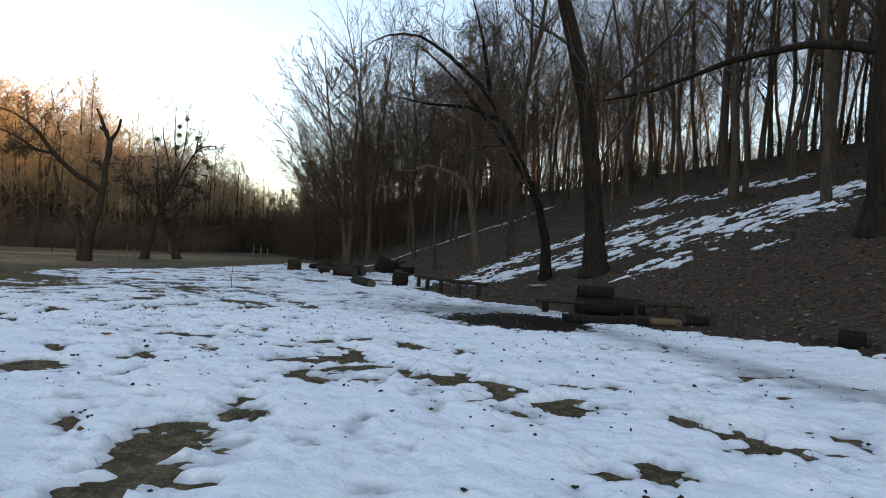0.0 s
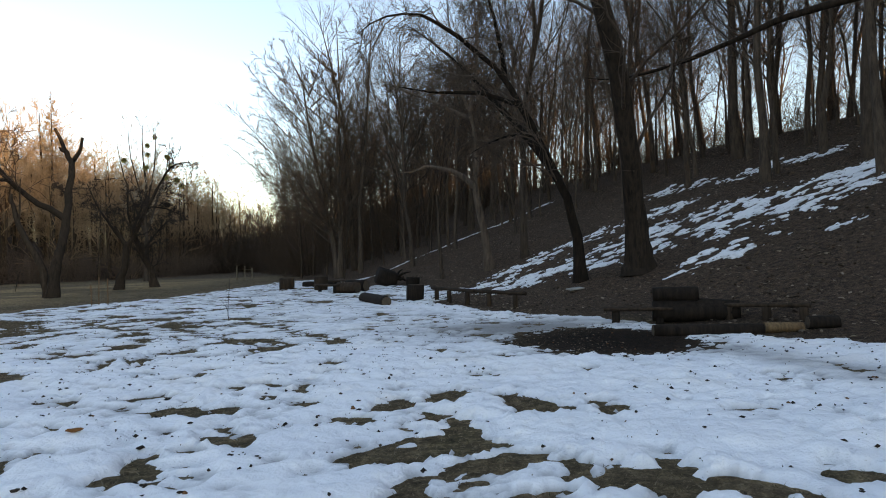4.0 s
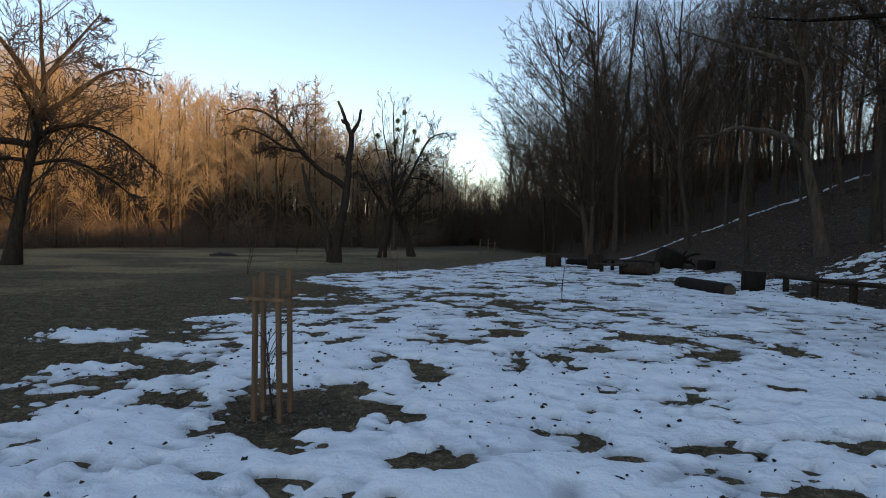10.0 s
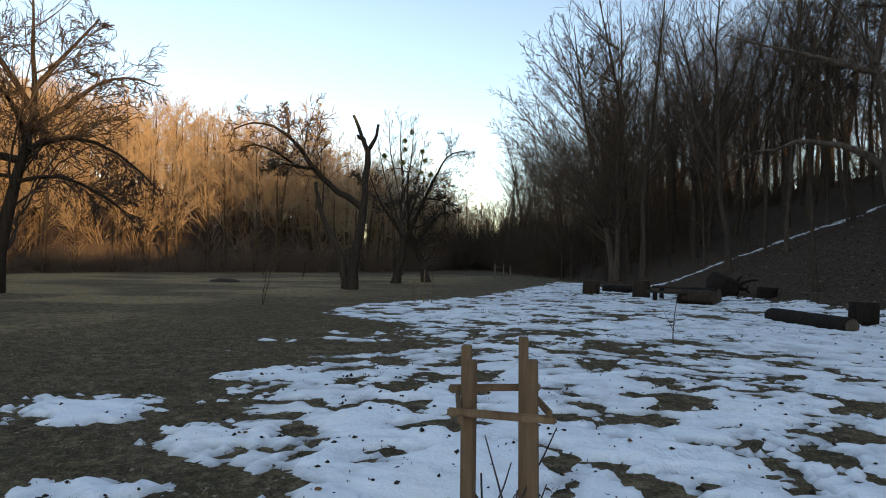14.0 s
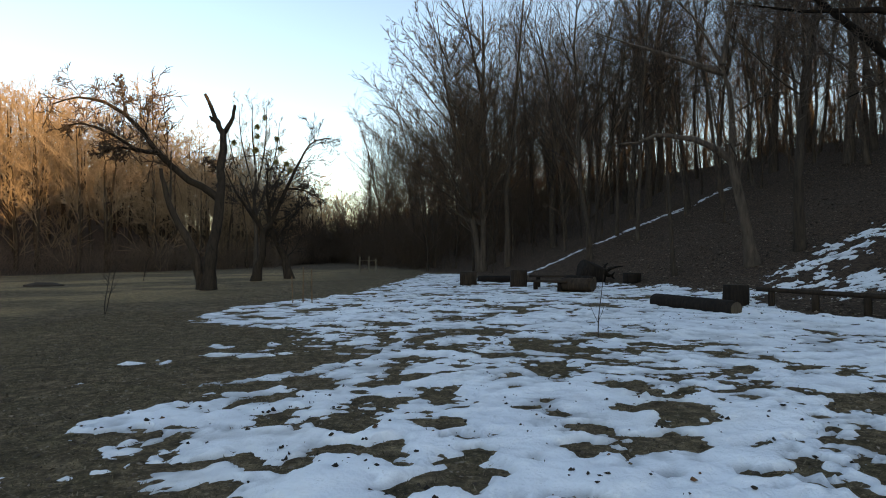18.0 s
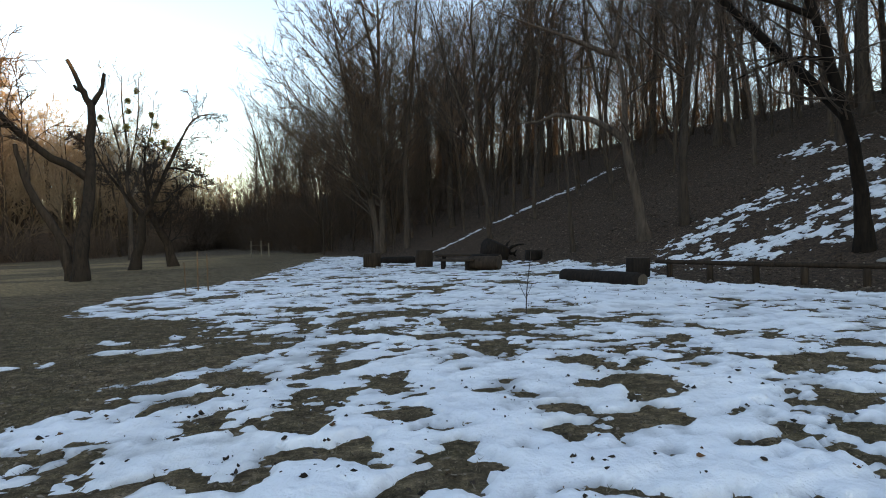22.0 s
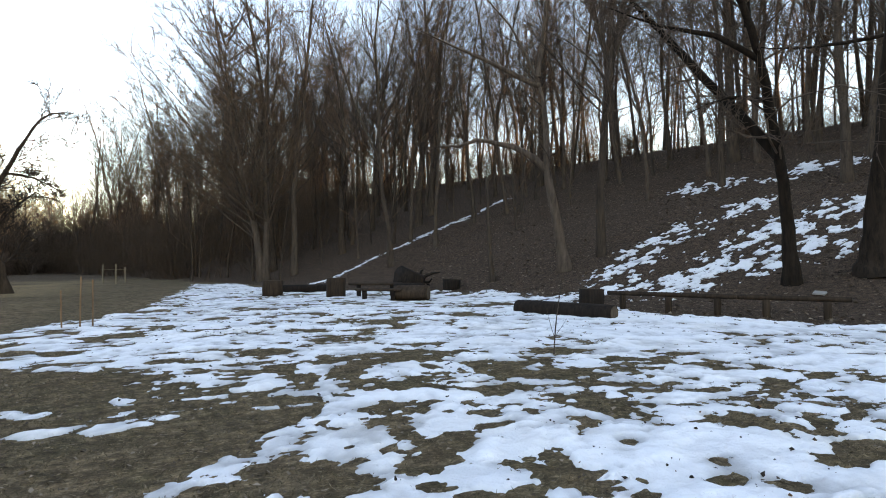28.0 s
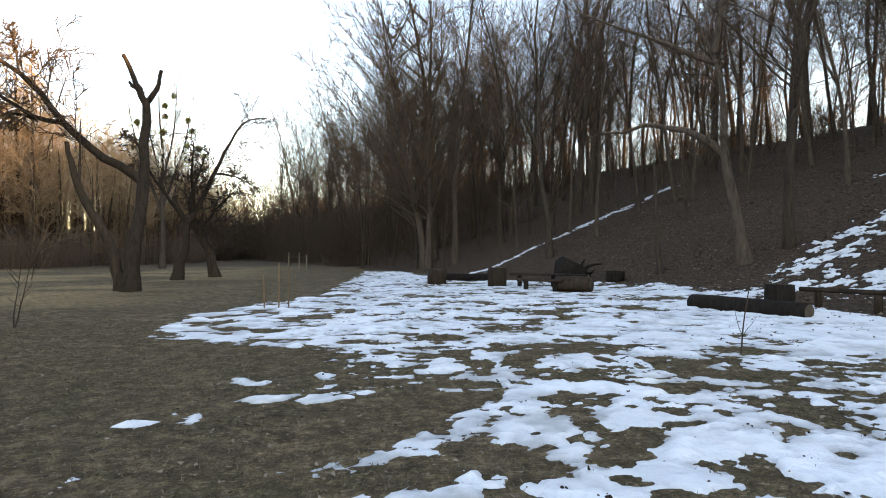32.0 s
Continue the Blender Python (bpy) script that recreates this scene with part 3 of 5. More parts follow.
    bed(-7.05, 15.93, 0.44, 0.33, -26)
    bed(-7.47, 15.46, 0.42, 0.37, -26)
    bed(-7.97, 15.26, 0.31, 0.23, -26)
    bed(-8.03, 14.89, 0.54, 0.44, -26)
    bed(-8.57, 14.91, 0.17, 0.25, -26)
    bed(-7.83, 14.43, 0.60, 0.46, -26)
    bed(-7.31, 14.29, 0.31, 0.31, -26)
    bed(-8.77, 14.24, 0.56, 0.38, -26)
    bed(-8.23, 13.93, 0.67, 0.52, -26)
    bed(-8.85, 13.74, 0.77, 0.20, -26)
    bed(-8.23, 13.41, 0.31, 0.28, -26)
    bed(-9.57, 14.32, 0.19, 0.08, -26)
    bed(-9.40, 14.11, 0.21, 0.10, -26)
    bed(-7.88, 13.68, 0.26, 0.30, -26)
    bed(-7.17, 13.79, 0.22, 0.22, -26)
    bed(-6.39, 14.37, 0.38, 0.22, -26)
    bed(-6.55, 14.11, 0.21, 0.23, -26)
    bed(-5.88, 14.59, 0.37, 0.18, -26)
    bed(-6.39, 15.20, 0.17, 0.19, -26)
    bed(-6.28, 15.00, 0.13, 0.19, -26)
    bed(-6.81, 14.91, 0.12, 0.15, -26)
    bed(-4.95, 15.36, 0.73, 0.47, -26)
    bed(-5.14, 14.89, 0.27, 0.27, -26)
    bed(-5.60, 16.65, 0.66, 0.43, -26)
    bed(-6.04, 17.03, 0.51, 0.37, -26)
    bed(-12.45, 13.83, 0.29, 0.11, 9)
    bed(-12.22, 13.91, 0.35, 0.19, 9)
    bed(-11.75, 13.73, 0.59, 0.28, 9)
    bed(-11.74, 14.73, 0.26, 0.15, 9)
    bed(-11.40, 14.69, 0.39, 0.17, 9)
    bed(-11.15, 14.92, 0.15, 0.19, 8)
    bed(-11.96, 14.30, 0.27, 0.15, 9)
    bed(-11.12, 14.00, 0.24, 0.24, 9)
    bed(-10.69, 14.64, 0.37, 0.24, 9)
    bed(-10.89, 14.31, 0.29, 0.15, 9)
    bed(-10.41, 14.04, 0.29, 0.20, 9)
    bed(-11.98, 15.38, 0.29, 0.13, 8)
    bed(-11.58, 15.52, 0.25, 0.13, 8)
    bed(-11.41, 15.74, 0.17, 0.14, 8)
    bed(-11.00, 16.33, 0.23, 0.14, 7)
    bed(-10.65, 16.79, 0.15, 0.14, 7)
    bed(-14.03, 16.59, 0.17, 0.20, 7)
    bed(-13.56, 16.64, 0.12, 0.19, 7)
    bed(-13.39, 18.16, 0.20, 0.19, 5)
    bed(-13.05, 17.17, 0.16, 0.15, 6)
    bed(-12.54, 17.34, 0.26, 0.15, 6)
    bed(-12.09, 17.51, 0.20, 0.18, 6)
    bed(-12.40, 18.32, 0.10, 0.15, 5)
    bed(-10.97, 18.53, 0.31, 0.30, 5)
    bed(-11.73, 19.42, 0.28, 0.28, 4)
    hole(-9.66, 14.78, 0.05, 0.09, -26)
    hole(-10.17, 14.62, 0.11, 0.21, -26)
    hole(-9.16, 16.32, 0.13, 0.11, -26)
    hole(-9.68, 15.83, 0.11, 0.10, -26)
    hole(-9.09, 15.13, 0.08, 0.07, -26)
    hole(-7.30, 14.06, 0.16, 0.30, -26)
    hole(-7.63, 13.56, 0.16, 0.11, -26)
    hole(-9.00, 13.68, 0.10, 0.07, -26)
    hole(-11.48, 14.43, 0.17, 0.09, 9)
    hole(-10.70, 13.99, 0.13, 0.11, 9)
    hole(-10.95, 14.55, 0.15, 0.09, 9)
    bed(-11.68, 13.64, 0.84, 0.41, 3)
    bed(-10.53, 13.19, 0.46, 0.19, 2)
    bed(-8.51, 14.72, 0.69, 0.82, 4)
    bed(-8.45, 13.62, 0.68, 0.47, 3)
    bed(-11.65, 14.16, 0.49, 0.34, 3)
    bed(-9.76, 13.38, 0.44, 0.24, 3)
    bed(-8.67, 12.83, 0.40, 0.41, 2)
    bed(-10.05, 12.21, 0.74, 0.26, 2)
    bed(-9.27, 11.79, 0.84, 0.24, 1)
    bed(-8.11, 12.37, 0.52, 0.28, 2)
    bed(-7.34, 12.29, 0.40, 0.23, 2)
    bed(-6.02, 13.55, 0.48, 0.53, 3)
    bed(-11.28, 12.43, 0.27, 0.10, 2)
    bed(-10.71, 11.60, 0.31, 0.12, 1)
    bed(-12.51, 13.75, 0.17, 0.13, 3)
    bed(-8.02, 13.68, 2.77, 0.78, 3)
    bed(-8.81, 12.63, 2.54, 0.56, 2)
    bed(-8.37, 11.89, 2.12, 0.39, 1)
    bed(-10.37, 13.12, 1.19, 0.44, 2)
    # the trodden line of old footprints running up the meadow
    for k in range(27):
        y = 14.0 + 0.44 * k
        bed(-10.38 + 0.025 * (y - 14) + 0.07 * math.sin(2.1 * y), y, 0.15 + 0.04 * math.sin(5.3 * y), 0.28, 0)
    hole(-10.11, 13.72, 0.26, 0.43, 3)
    hole(-10.01, 14.37, 0.23, 0.24, 3)
    hole(-10.81, 13.78, 0.16, 0.24, 3)
    hole(-9.22, 13.58, 0.19, 0.22, 3)
    hole(-9.76, 12.79, 0.26, 0.19, 2)
    hole(-10.15, 12.80, 0.13, 0.11, 2)
    hole(-9.34, 12.33, 0.19, 0.15, 2)
    hole(-9.07, 12.45, 0.24, 0.34, 2)
    hole(-9.52, 12.17, 0.15, 0.12, 2)
    hole(-10.47, 12.57, 0.22, 0.14, 2)
    hole(-11.14, 12.71, 0.41, 0.12, 2)
    hole(-7.37, 14.11, 0.35, 0.21, 3)
    hole(-6.88, 13.89, 0.28, 0.35, 3)
    hole(-5.16, 14.14, 0.67, 0.27, 3)
    hole(-8.03, 12.92, 0.27, 0.14, 2)
    hole(-7.67, 13.08, 0.19, 0.19, 2)
    hole(-7.36, 13.14, 0.24, 0.16, 2)
    hole(-7.98, 13.38, 0.20, 0.21, 3)
    hole(-7.03, 12.54, 0.19, 0.13, 2)
    hole(-6.66, 12.59, 0.15, 0.17, 2)
    hole(-5.87, 13.01, 0.29, 0.18, 2)
    hole(-5.76, 13.31, 0.23, 0.14, 2)
    hole(-6.17, 12.43, 0.25, 0.19, 2)
    hole(-6.53, 12.02, 0.19, 0.18, 2)
    hole(-6.53, 11.77, 0.14, 0.16, 1)
    hole(-8.27, 11.99, 0.22, 0.08, 2)
    hole(-7.98, 11.70, 0.13, 0.18, 1)
    hole(-7.66, 11.71, 0.12, 0.12, 1)
    hole(-10.37, 11.72, 0.19, 0.20, 1)
    hole(-10.99, 12.08, 0.25, 0.19, 2)
    # wet leaf-filled hollow by the log seat
    hollow = ((X - 1.75) / 1.65) ** 2 + ((Y - 13.3) / 1.75) ** 2
    cover = np.minimum(cover, (np.sqrt(hollow) - 1) * 0.6 + 0.25 * (fbm(X * 2, Y * 2, 101, 3) - 0.5))
    cover = cover + 0.5 * (fbm(X * 7.5, Y * 9, 161, 4) - 0.5) - 1.1 * np.maximum(0, fbm(X * 3.4, Y * 5.2, 167, 3) - 0.6)
    cups = np.abs(2 * value_noise(wx * 2.0, wy * 2.6, 103) - 1)
    small = np.abs(2 * value_noise(wx * 5.2 + 3, wy * 6.0, 107) - 1)
    mounds = fbm(X * 0.9, Y * 0.9, 113, 2) - 0.5
    thin = step(10.5, 16, Y) * (1 - 0.5 * step(2.5, 0.3, east - X)) + 0.5 * step(1.5, 0.2, np.abs(X - west))
    depth = 0.072 - 0.038 * np.clip(thin, 0, 1) + 0.035 * (fbm(X * 0.5, Y * 0.5, 127, 3) - 0.5)
    relief = (0.05 * (cups - 0.36) + 0.038 * (small - 0.36)) * (1 - 0.35 * step(10, 14, Y)) + 0.02 * mounds
    full = depth * (1 - np.exp(-np.maximum(cover, 0) / 0.13)) + relief * np.clip(cover / 0.22, 0.15, 1)
    dents = np.maximum(0, value_noise(X * 3.4, Y * 3.4, 109) - 0.70) * 0.18
    thick = np.where(cover > 0, full - dents * np.clip(cover / 0.2, 0, 1), cover * 0.4)
    thick = np.clip(thick, -0.05, 0.2)
    # thin wet snow, plus shade of creases and hollows put into its colour
    crease_shade = np.clip(1 - thick / 0.045, 0, 1) * (0.25 + 0.45 * step(0.45, 0.6, fbm(X * 3, Y * 3, 131, 3)))
    slush_line = np.abs((X - 4.1) * 0.94 + (Y - 8.9) * 0.34 - 0.05 * (Y - 9) ** 2 * 0.2)
    slush = 0.6 * np.exp(-(slush_line / 0.55) ** 2) * step(4.0, 6.0, Y) * step(13.5, 11.5, Y)
    slush = slush + 0.5 * np.exp(-(((X + 0.4) / 1.6) ** 2 + ((Y - 15.2) / 1.4) ** 2)) + 0.55 * np.exp(-(((X - 1.6) / 2.0) ** 2 + ((Y - 15.6) / 1.5) ** 2))
    slush = slush * (0.5 + fbm(X * 2.5, Y * 2.5, 137, 3))
    Z = terrain(X, Y) + thick
    faces = grid_faces(len(xs), len(ys))
    up = (thick > 0.0).ravel()
    keep = up[faces].any(1)
    faces = faces[keep]
    used, inverse = np.unique(faces.ravel(), return_inverse=True)
    verts = np.stack([X, Y, Z], -1).reshape(-1, 3)[used]
    me = mesh_from("snow_cover", verts, inverse.reshape(-1, 4))
    att = me.attributes.new("dirt_and_shade", "FLOAT", "POINT")
    att.data.foreach_set("value", np.clip(crease_shade + slush, 0, 0.85).ravel()[used].astype(np.float32))
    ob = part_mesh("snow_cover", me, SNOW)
    tagged(ob, "patchy old melting snow with bare grass showing through", "snow", "", "stuff")
    return xs, ys, thick


SNOW_X, SNOW_Y, SNOW_COVER = build_snow()


def snow_at(x, y):
    i = min(max(int(np.searchsorted(SNOW_X, x)), 0), len(SNOW_X) - 1)
    j = min(max(int(np.searchsorted(SNOW_Y, y)), 0), len(SNOW_Y) - 1)
    return float(SNOW_COVER[j, i])


# ---- trees ----
class Tubes:
    def __init__(self):
        self.items = {}

    def add(self, pts, radii, sides):
        self.items.setdefault((len(pts), sides), []).append((pts, radii))

    def arrays(self):
        vs, fs, base = [], [], 0
        for (n, k), group in self.items.items():
            P = np.array([g[0] for g in group], float)
            R = np.array([g[1] for g in group], float)
            T = np.gradient(P, axis=1) if n > 2 else np.repeat(P[:, 1:2] - P[:, 0:1], 2, 1)
            T /= np.linalg.norm(T, axis=2, keepdims=True) + 1e-9
            main = P[:, -1] - P[:, 0]
            ref = np.eye(3)[np.argmin(np.abs(main), axis=1)][:, None, :]
            A = np.cross(T, ref)
            A /= np.linalg.norm(A, axis=2, keepdims=True) + 1e-9
            B = np.cross(T, A)
            ang = np.arange(k) / k * 2 * np.pi
            V = P[:, :, None, :] + R[:, :, None, None] * (A[:, :, None, :] * np.cos(ang)[None, None, :, None] + B[:, :, None, :] * np.sin(ang)[None, None, :, None])
            m = len(group)
            idx = base + np.arange(m * n * k).reshape(m, n, k)
            nxt = np.roll(idx, -1, axis=2)
            F = np.stack([idx[:, :-1], nxt[:, :-1], nxt[:, 1:], idx[:, 1:]], -1).reshape(-1, 4)
            vs.append(V.reshape(-1, 3))
            fs.append(F)
            base += m * n * k
        return np.concatenate(vs), np.concatenate(fs)

    def mesh(self, name):
        return mesh_from(name, *self.arrays())


def unit(v):
    return v / (math.sqrt(v[0] * v[0] + v[1] * v[1] + v[2] * v[2]) + 1e-9)


def cross(a, b):
    return np.array((a[1] * b[2] - a[2] * b[1], a[2] * b[0] - a[0] * b[2], a[0] * b[1] - a[1] * b[0]))


def wander(rng, start, way, length, n, bend, lift):
    """A crooked line of n points that starts at start and drifts up (lift > 0) or down."""
    pts = [np.array(start, float)]
    d = unit(np.array(way, float))
    for _ in range(n - 1):
        d = unit(d + rng.normal(0, bend, 3) + np.array((0, 0, lift)))
        pts.append(pts[-1] + d * length / (n - 1))
    return np.array(pts)


def along(pts, f):
    q = f * (len(pts) - 1)
    i = min(int(q), len(pts) - 2)
    return pts[i] + (pts[i + 1] - pts[i]) * (q - i), unit(pts[i + 1] - pts[i])


def side_way(rng, axis, open_angle):
    side = unit(cross(axis, rng.normal(0, 1, 3)))
    return unit(axis * math.cos(open_angle) + side * math.sin(open_angle))


def sprout(rng, crown, pts, r0, level, spec, floor=0.008, round_crown=False):
    """Branches of the next order on the line pts. spec: per level (count, from, length, radius ratio, angle, sides, points, bend, lift)."""
    count, start, length, ratio, angle, sides, n, bend, lift = spec[level]
    reach = np.linalg.norm(np.diff(pts, axis=0), axis=1).sum()
    for k in range(count):
        f = start + (1 - start) * (k + rng.random()) / count
        p, axis = along(pts, min(f, 0.995))
        way = side_way(rng, axis, angle * rng.uniform(0.7, 1.25))
        g = k / max(count - 1, 1)
        full = 0.35 + 0.75 * math.sin(math.pi * (0.18 + 0.72 * g)) if level == 0 and round_crown else 1.15 - 0.7 * f
        ln = length * reach * rng.uniform(0.6, 1.2) * full
        r = max(r0 * ratio * (1.1 - 0.7 * f), floor)
        q = wander(rng, p, way, ln, n, bend, lift)
        crown.add(q, np.linspace(r, max(r * 0.35, floor * 0.6), n), sides)
        if level + 1 < len(spec):
            sprout(rng, crown, q, r, level + 1, spec, floor)


FOREST_SPEC = [
    (28, 0.22, 0.27, 0.32, 0.75, 3, 5, 0.15, 0.08),
    (7, 0.15, 0.46, 0.45, 0.62, 3, 3, 0.14, 0.07),
    (4, 0.1, 0.55, 0.5, 0.55, 3, 2, 0.12, 0.05),
]
YOUNG_SPEC = [
    (24, 0.12, 0.26, 0.4, 0.6, 3, 4, 0.12, 0.1),
    (5, 0.2, 0.5, 0.5, 0.6, 3, 3, 0.15, 0.06),
    (3, 0.15, 0.6, 0.6, 0.55, 3, 2, 0.12, 0.04),
]
FAR_SPEC = [
    (18, 0.3, 0.34, 0.2, 0.8, 3, 3, 0.14, 0.1),
    (4, 0.15, 0.55, 0.55, 0.6, 3, 2, 0.12, 0.08),
    (3, 0.15, 0.7, 0.6, 0.55, 3, 2, 0.12, 0.05),
]


def forest_tree(name, rng, height, radius, spec, bark_mat, twig_mat, label, group, fork=False):
    root = thing(name, (0, 0, 0), label, "tree", group)
    trunk, crown = Tubes(), Tubes()
    lean = rng.normal(0, 0.035, 2)
    pts = wander(rng, (0, 0, -0.25), (lean[0], lean[1], 1), height, 9, 0.065, 0.05)
    taper = np.array([1.5, 1.0, 0.9, 0.8, 0.68, 0.55, 0.42, 0.26, 0.06]) * radius
    trunk.add(pts, taper, 8)
    if fork:
        p, axis = along(pts, 0.35)
        q = wander(rng, p, side_way(rng, axis, 0.32), height * 0.6, 6, 0.08, 0.06)
        trunk.add(q, np.linspace(0.6, 0.08, 6) * radius, 6)
        sprout(rng, crown, q, radius * 0.6, 0, [(14, *spec[0][1:])] + spec[1:], 0.01, True)
    sprout(rng, crown, pts, radius, 0, spec, 0.009, True)
    part_mesh("trunk", trunk.mesh("trunk"), bark_mat, root)
    part_mesh("crown", crown.mesh("crown"), twig_mat, root, "bare fine-twigged winter crown")
    return root


def place(proto, x, y, turn, size=1.0, tilt=0.0):
    return copy_thing(proto, pose(x, y, ground_at(x, y), tilt, 0, turn) @ Matrix.Scale(size, 4))


def put(root, x, y, turn=0.0, size=1.0):
    root.matrix_basis = pose(x, y, ground_at(x, y), 0, 0, turn) @ Matrix.Scale(size, 4)


def build_forest():
    rng = np.random.default_rng(7)
    tall = "tall slender bare winter tree on the leaf-covered slope"
    young = "thin young bare tree among the woods"
    protos = []
    for k in range(7):
        protos.append(forest_tree("forest_tree", rng, rng.uniform(18, 24), (0.24, 0.19, 0.15, 0.12, 0.2, 0.16, 0.13)[k], FOREST_SPEC, BARK, TWIG_DARK, tall, "trees of the wooded slope", k % 2 == 1))
    thin = []
    for k in range(4):
        thin.append(forest_tree("young_tree", rng, rng.uniform(9, 14), rng.uniform(0.06, 0.09), YOUNG_SPEC, BARK, TWIG, young, "young trees of the wooded slope"))
    # trees that stand free on the slope, each in its own place
    known = [(0, -7.3, 53.7, 1.0), (4, -6.4, 49.7, 0.9), (1, -2.1, 42.5, 0.75), (2, 0.9, 43.3, 0.7), (3, 6.5, 44.7, 1.0), (5, 3.6, 31.3, 1.0),
             (6, 13.1, 41.7, 1.05), (0, 17.6, 36.9, 1.15), (2, 19.1, 32.8, 1.2), (4, 13.7, 27.8, 1.0), (1, -1.8, 53.0, 0.9), (5, -3.8, 57.3, 0.9),
             (6, 18.5, 42.9, 1.0), (3, 16.1, 51.4, 1.0), (2, 14.6, 28.4, 1.1), (0, 16.8, 25.6, 1.1), (6, 17.2, 35.0, 1.0), (5, 10.3, 36.1, 0.6)]
    taken = []
    used = set()
    for k, x, y, size in known:
        if k in used:
            place(protos[k], x, y, rng.uniform(0, 360), size)
        else:
            put(protos[k], x, y, rng.uniform(0, 360), size)
            used.add(k)
        taken.append((x, y))
    count = 0
    spots = []
    for _ in range(6000):
        y = rng.uniform(4, 120)
        x = rng.uniform(-45, 62)
        u = slope_u(x, y)
        if u < 7.5 or u > 48:
            continue
        if u < 15 and y < 44:
            continue
        if u < 24 and y < 46 and rng.random() > 0.6:
            continue
        if u < 15 and y < 75 and rng.random() > 0.4:
            continue
        if west_edge_distance(x, y) > -4:
            continue
        gap = 2.3
        if any((x - a) ** 2 + (y - b) ** 2 < gap * gap for a, b in taken):
            continue
        taken.append((x, y))
        spots.append((x, y, u))
        count += 1
        if count >= 268:
            break
    for x, y, u in spots:
        place(protos[int(rng.integers(7))], x, y, rng.uniform(0, 360), rng.uniform(0.72, 1.08), rng.normal(0, 1.5))
    placed = 0
    for _ in range(5000):
        y = rng.uniform(6, 95)
        x = rng.uniform(-30, 52)
        u = slope_u(x, y)
        if u < 2.5 or u > 50 or (u < 10 and y < 46) or (u < 27 and y < 40) or any((x - a) ** 2 + (y - b) ** 2 < 1.2 for a, b in taken):
            continue
        taken.append((x, y))
        k = int(rng.integers(4))
        if placed < 4:
            put(thin[placed], x, y, rng.uniform(0, 360))
        else:
            place(thin[k], x, y, rng.uniform(0, 360), rng.uniform(0.6, 1.1), rng.normal(0, 3))
        placed += 1
        if placed >= 215:
            break
    edge = 0
    while edge < 45:
        y = rng.uniform(50, 122)
        u = rng.uniform(0.8, 10)
        x = u - 0.38 * (y - 21.3)
        if any((x - a) ** 2 + (y - b) ** 2 < 1.6 for a, b in taken):
            continue
        taken.append((x, y))
        place(thin[int(rng.integers(4))], x, y, rng.uniform(0, 360), rng.uniform(0.55, 1.2), rng.normal(0, 4))
        edge += 1


build_forest()


def woods(name, label, rng, spots, mat, height, spec, radius=0.14, kinds=9):
    """Far woodland as one mesh: many bare trees with their limbs and twigs."""
    shapes = []
    for _ in range(kinds):
        T, C = Tubes(), Tubes()
        h = rng.uniform(*height)
        pts = wander(rng, (0, 0, -0.3), (rng.normal(0, 0.05), rng.normal(0, 0.05), 1), h, 5, 0.04, 0.03)
        r = radius * rng.uniform(0.7, 1.2)
        T.add(pts, np.array([1.2, 0.9, 0.7, 0.45, 0.1]) * r, 5)
        sprout(rng, C, pts, r, 0, spec, 0.03, True)
        shapes.append((T.arrays(), C.arrays()))
    vs, fs, base = ([], []), ([], []), [0, 0]
    for x, y in spots:
        shape = shapes[int(rng.integers(kinds))]
        a, k = rng.uniform(0, 6.283), rng.uniform(0.78, 1.15)
        c, s = math.cos(a) * k, math.sin(a) * k
        tall, z = k * rng.uniform(0.85, 1.1), ground_at(x, y)
        for side, (V, F) in enumerate(shape):
            vs[side].append(np.stack([V[:, 0] * c - V[:, 1] * s + x, V[:, 0] * s + V[:, 1] * c + y, V[:, 2] * tall + z], -1))
            fs[side].append(F + base[side])
            base[side] += len(V)
    stems = part_mesh(name + "_trunks", mesh_from(name, np.concatenate(vs[0]), np.concatenate(fs[0])), HILL_TRUNK)
    tagged(stems, "brown trunks standing close in bare winter woods", "woodland", "", "stuff")
    ob = part_mesh(name, mesh_from(name, np.concatenate(vs[1]), np.concatenate(fs[1])), mat)
    return tagged(ob, label, "woodland", "", "stuff")


def build_far_woods():
    rng = np.random.default_rng(11)
    spots = []
    for _ in range(14000):
        x, y = rng.uniform(-135, -22), rng.uniform(22, 150)
        w = west_edge_distance(x, y)
        if not (1 < w < 72):
            continue
        if any((x - a) ** 2 + (y - b) ** 2 < (4.4 if w < 16 else 6.6) for a, b in spots):
            continue
        spots.append((x, y))
        if len(spots) >= 760:
            break
    woods("hillside_woods", "bare winter woods on the hillside glowing golden in low sun", rng, spots, TWIG_SUNLIT, (12.5, 15.5), FAR_SPEC, 0.21)
    spots = [(rng.uniform(-62, 20), rng.uniform(135, 200)) for _ in range(120)]
    woods("valley_end_woods", "bare woods closing the end of the valley", rng, spots, TWIG, (10, 16), FAR_SPEC)


build_far_woods()


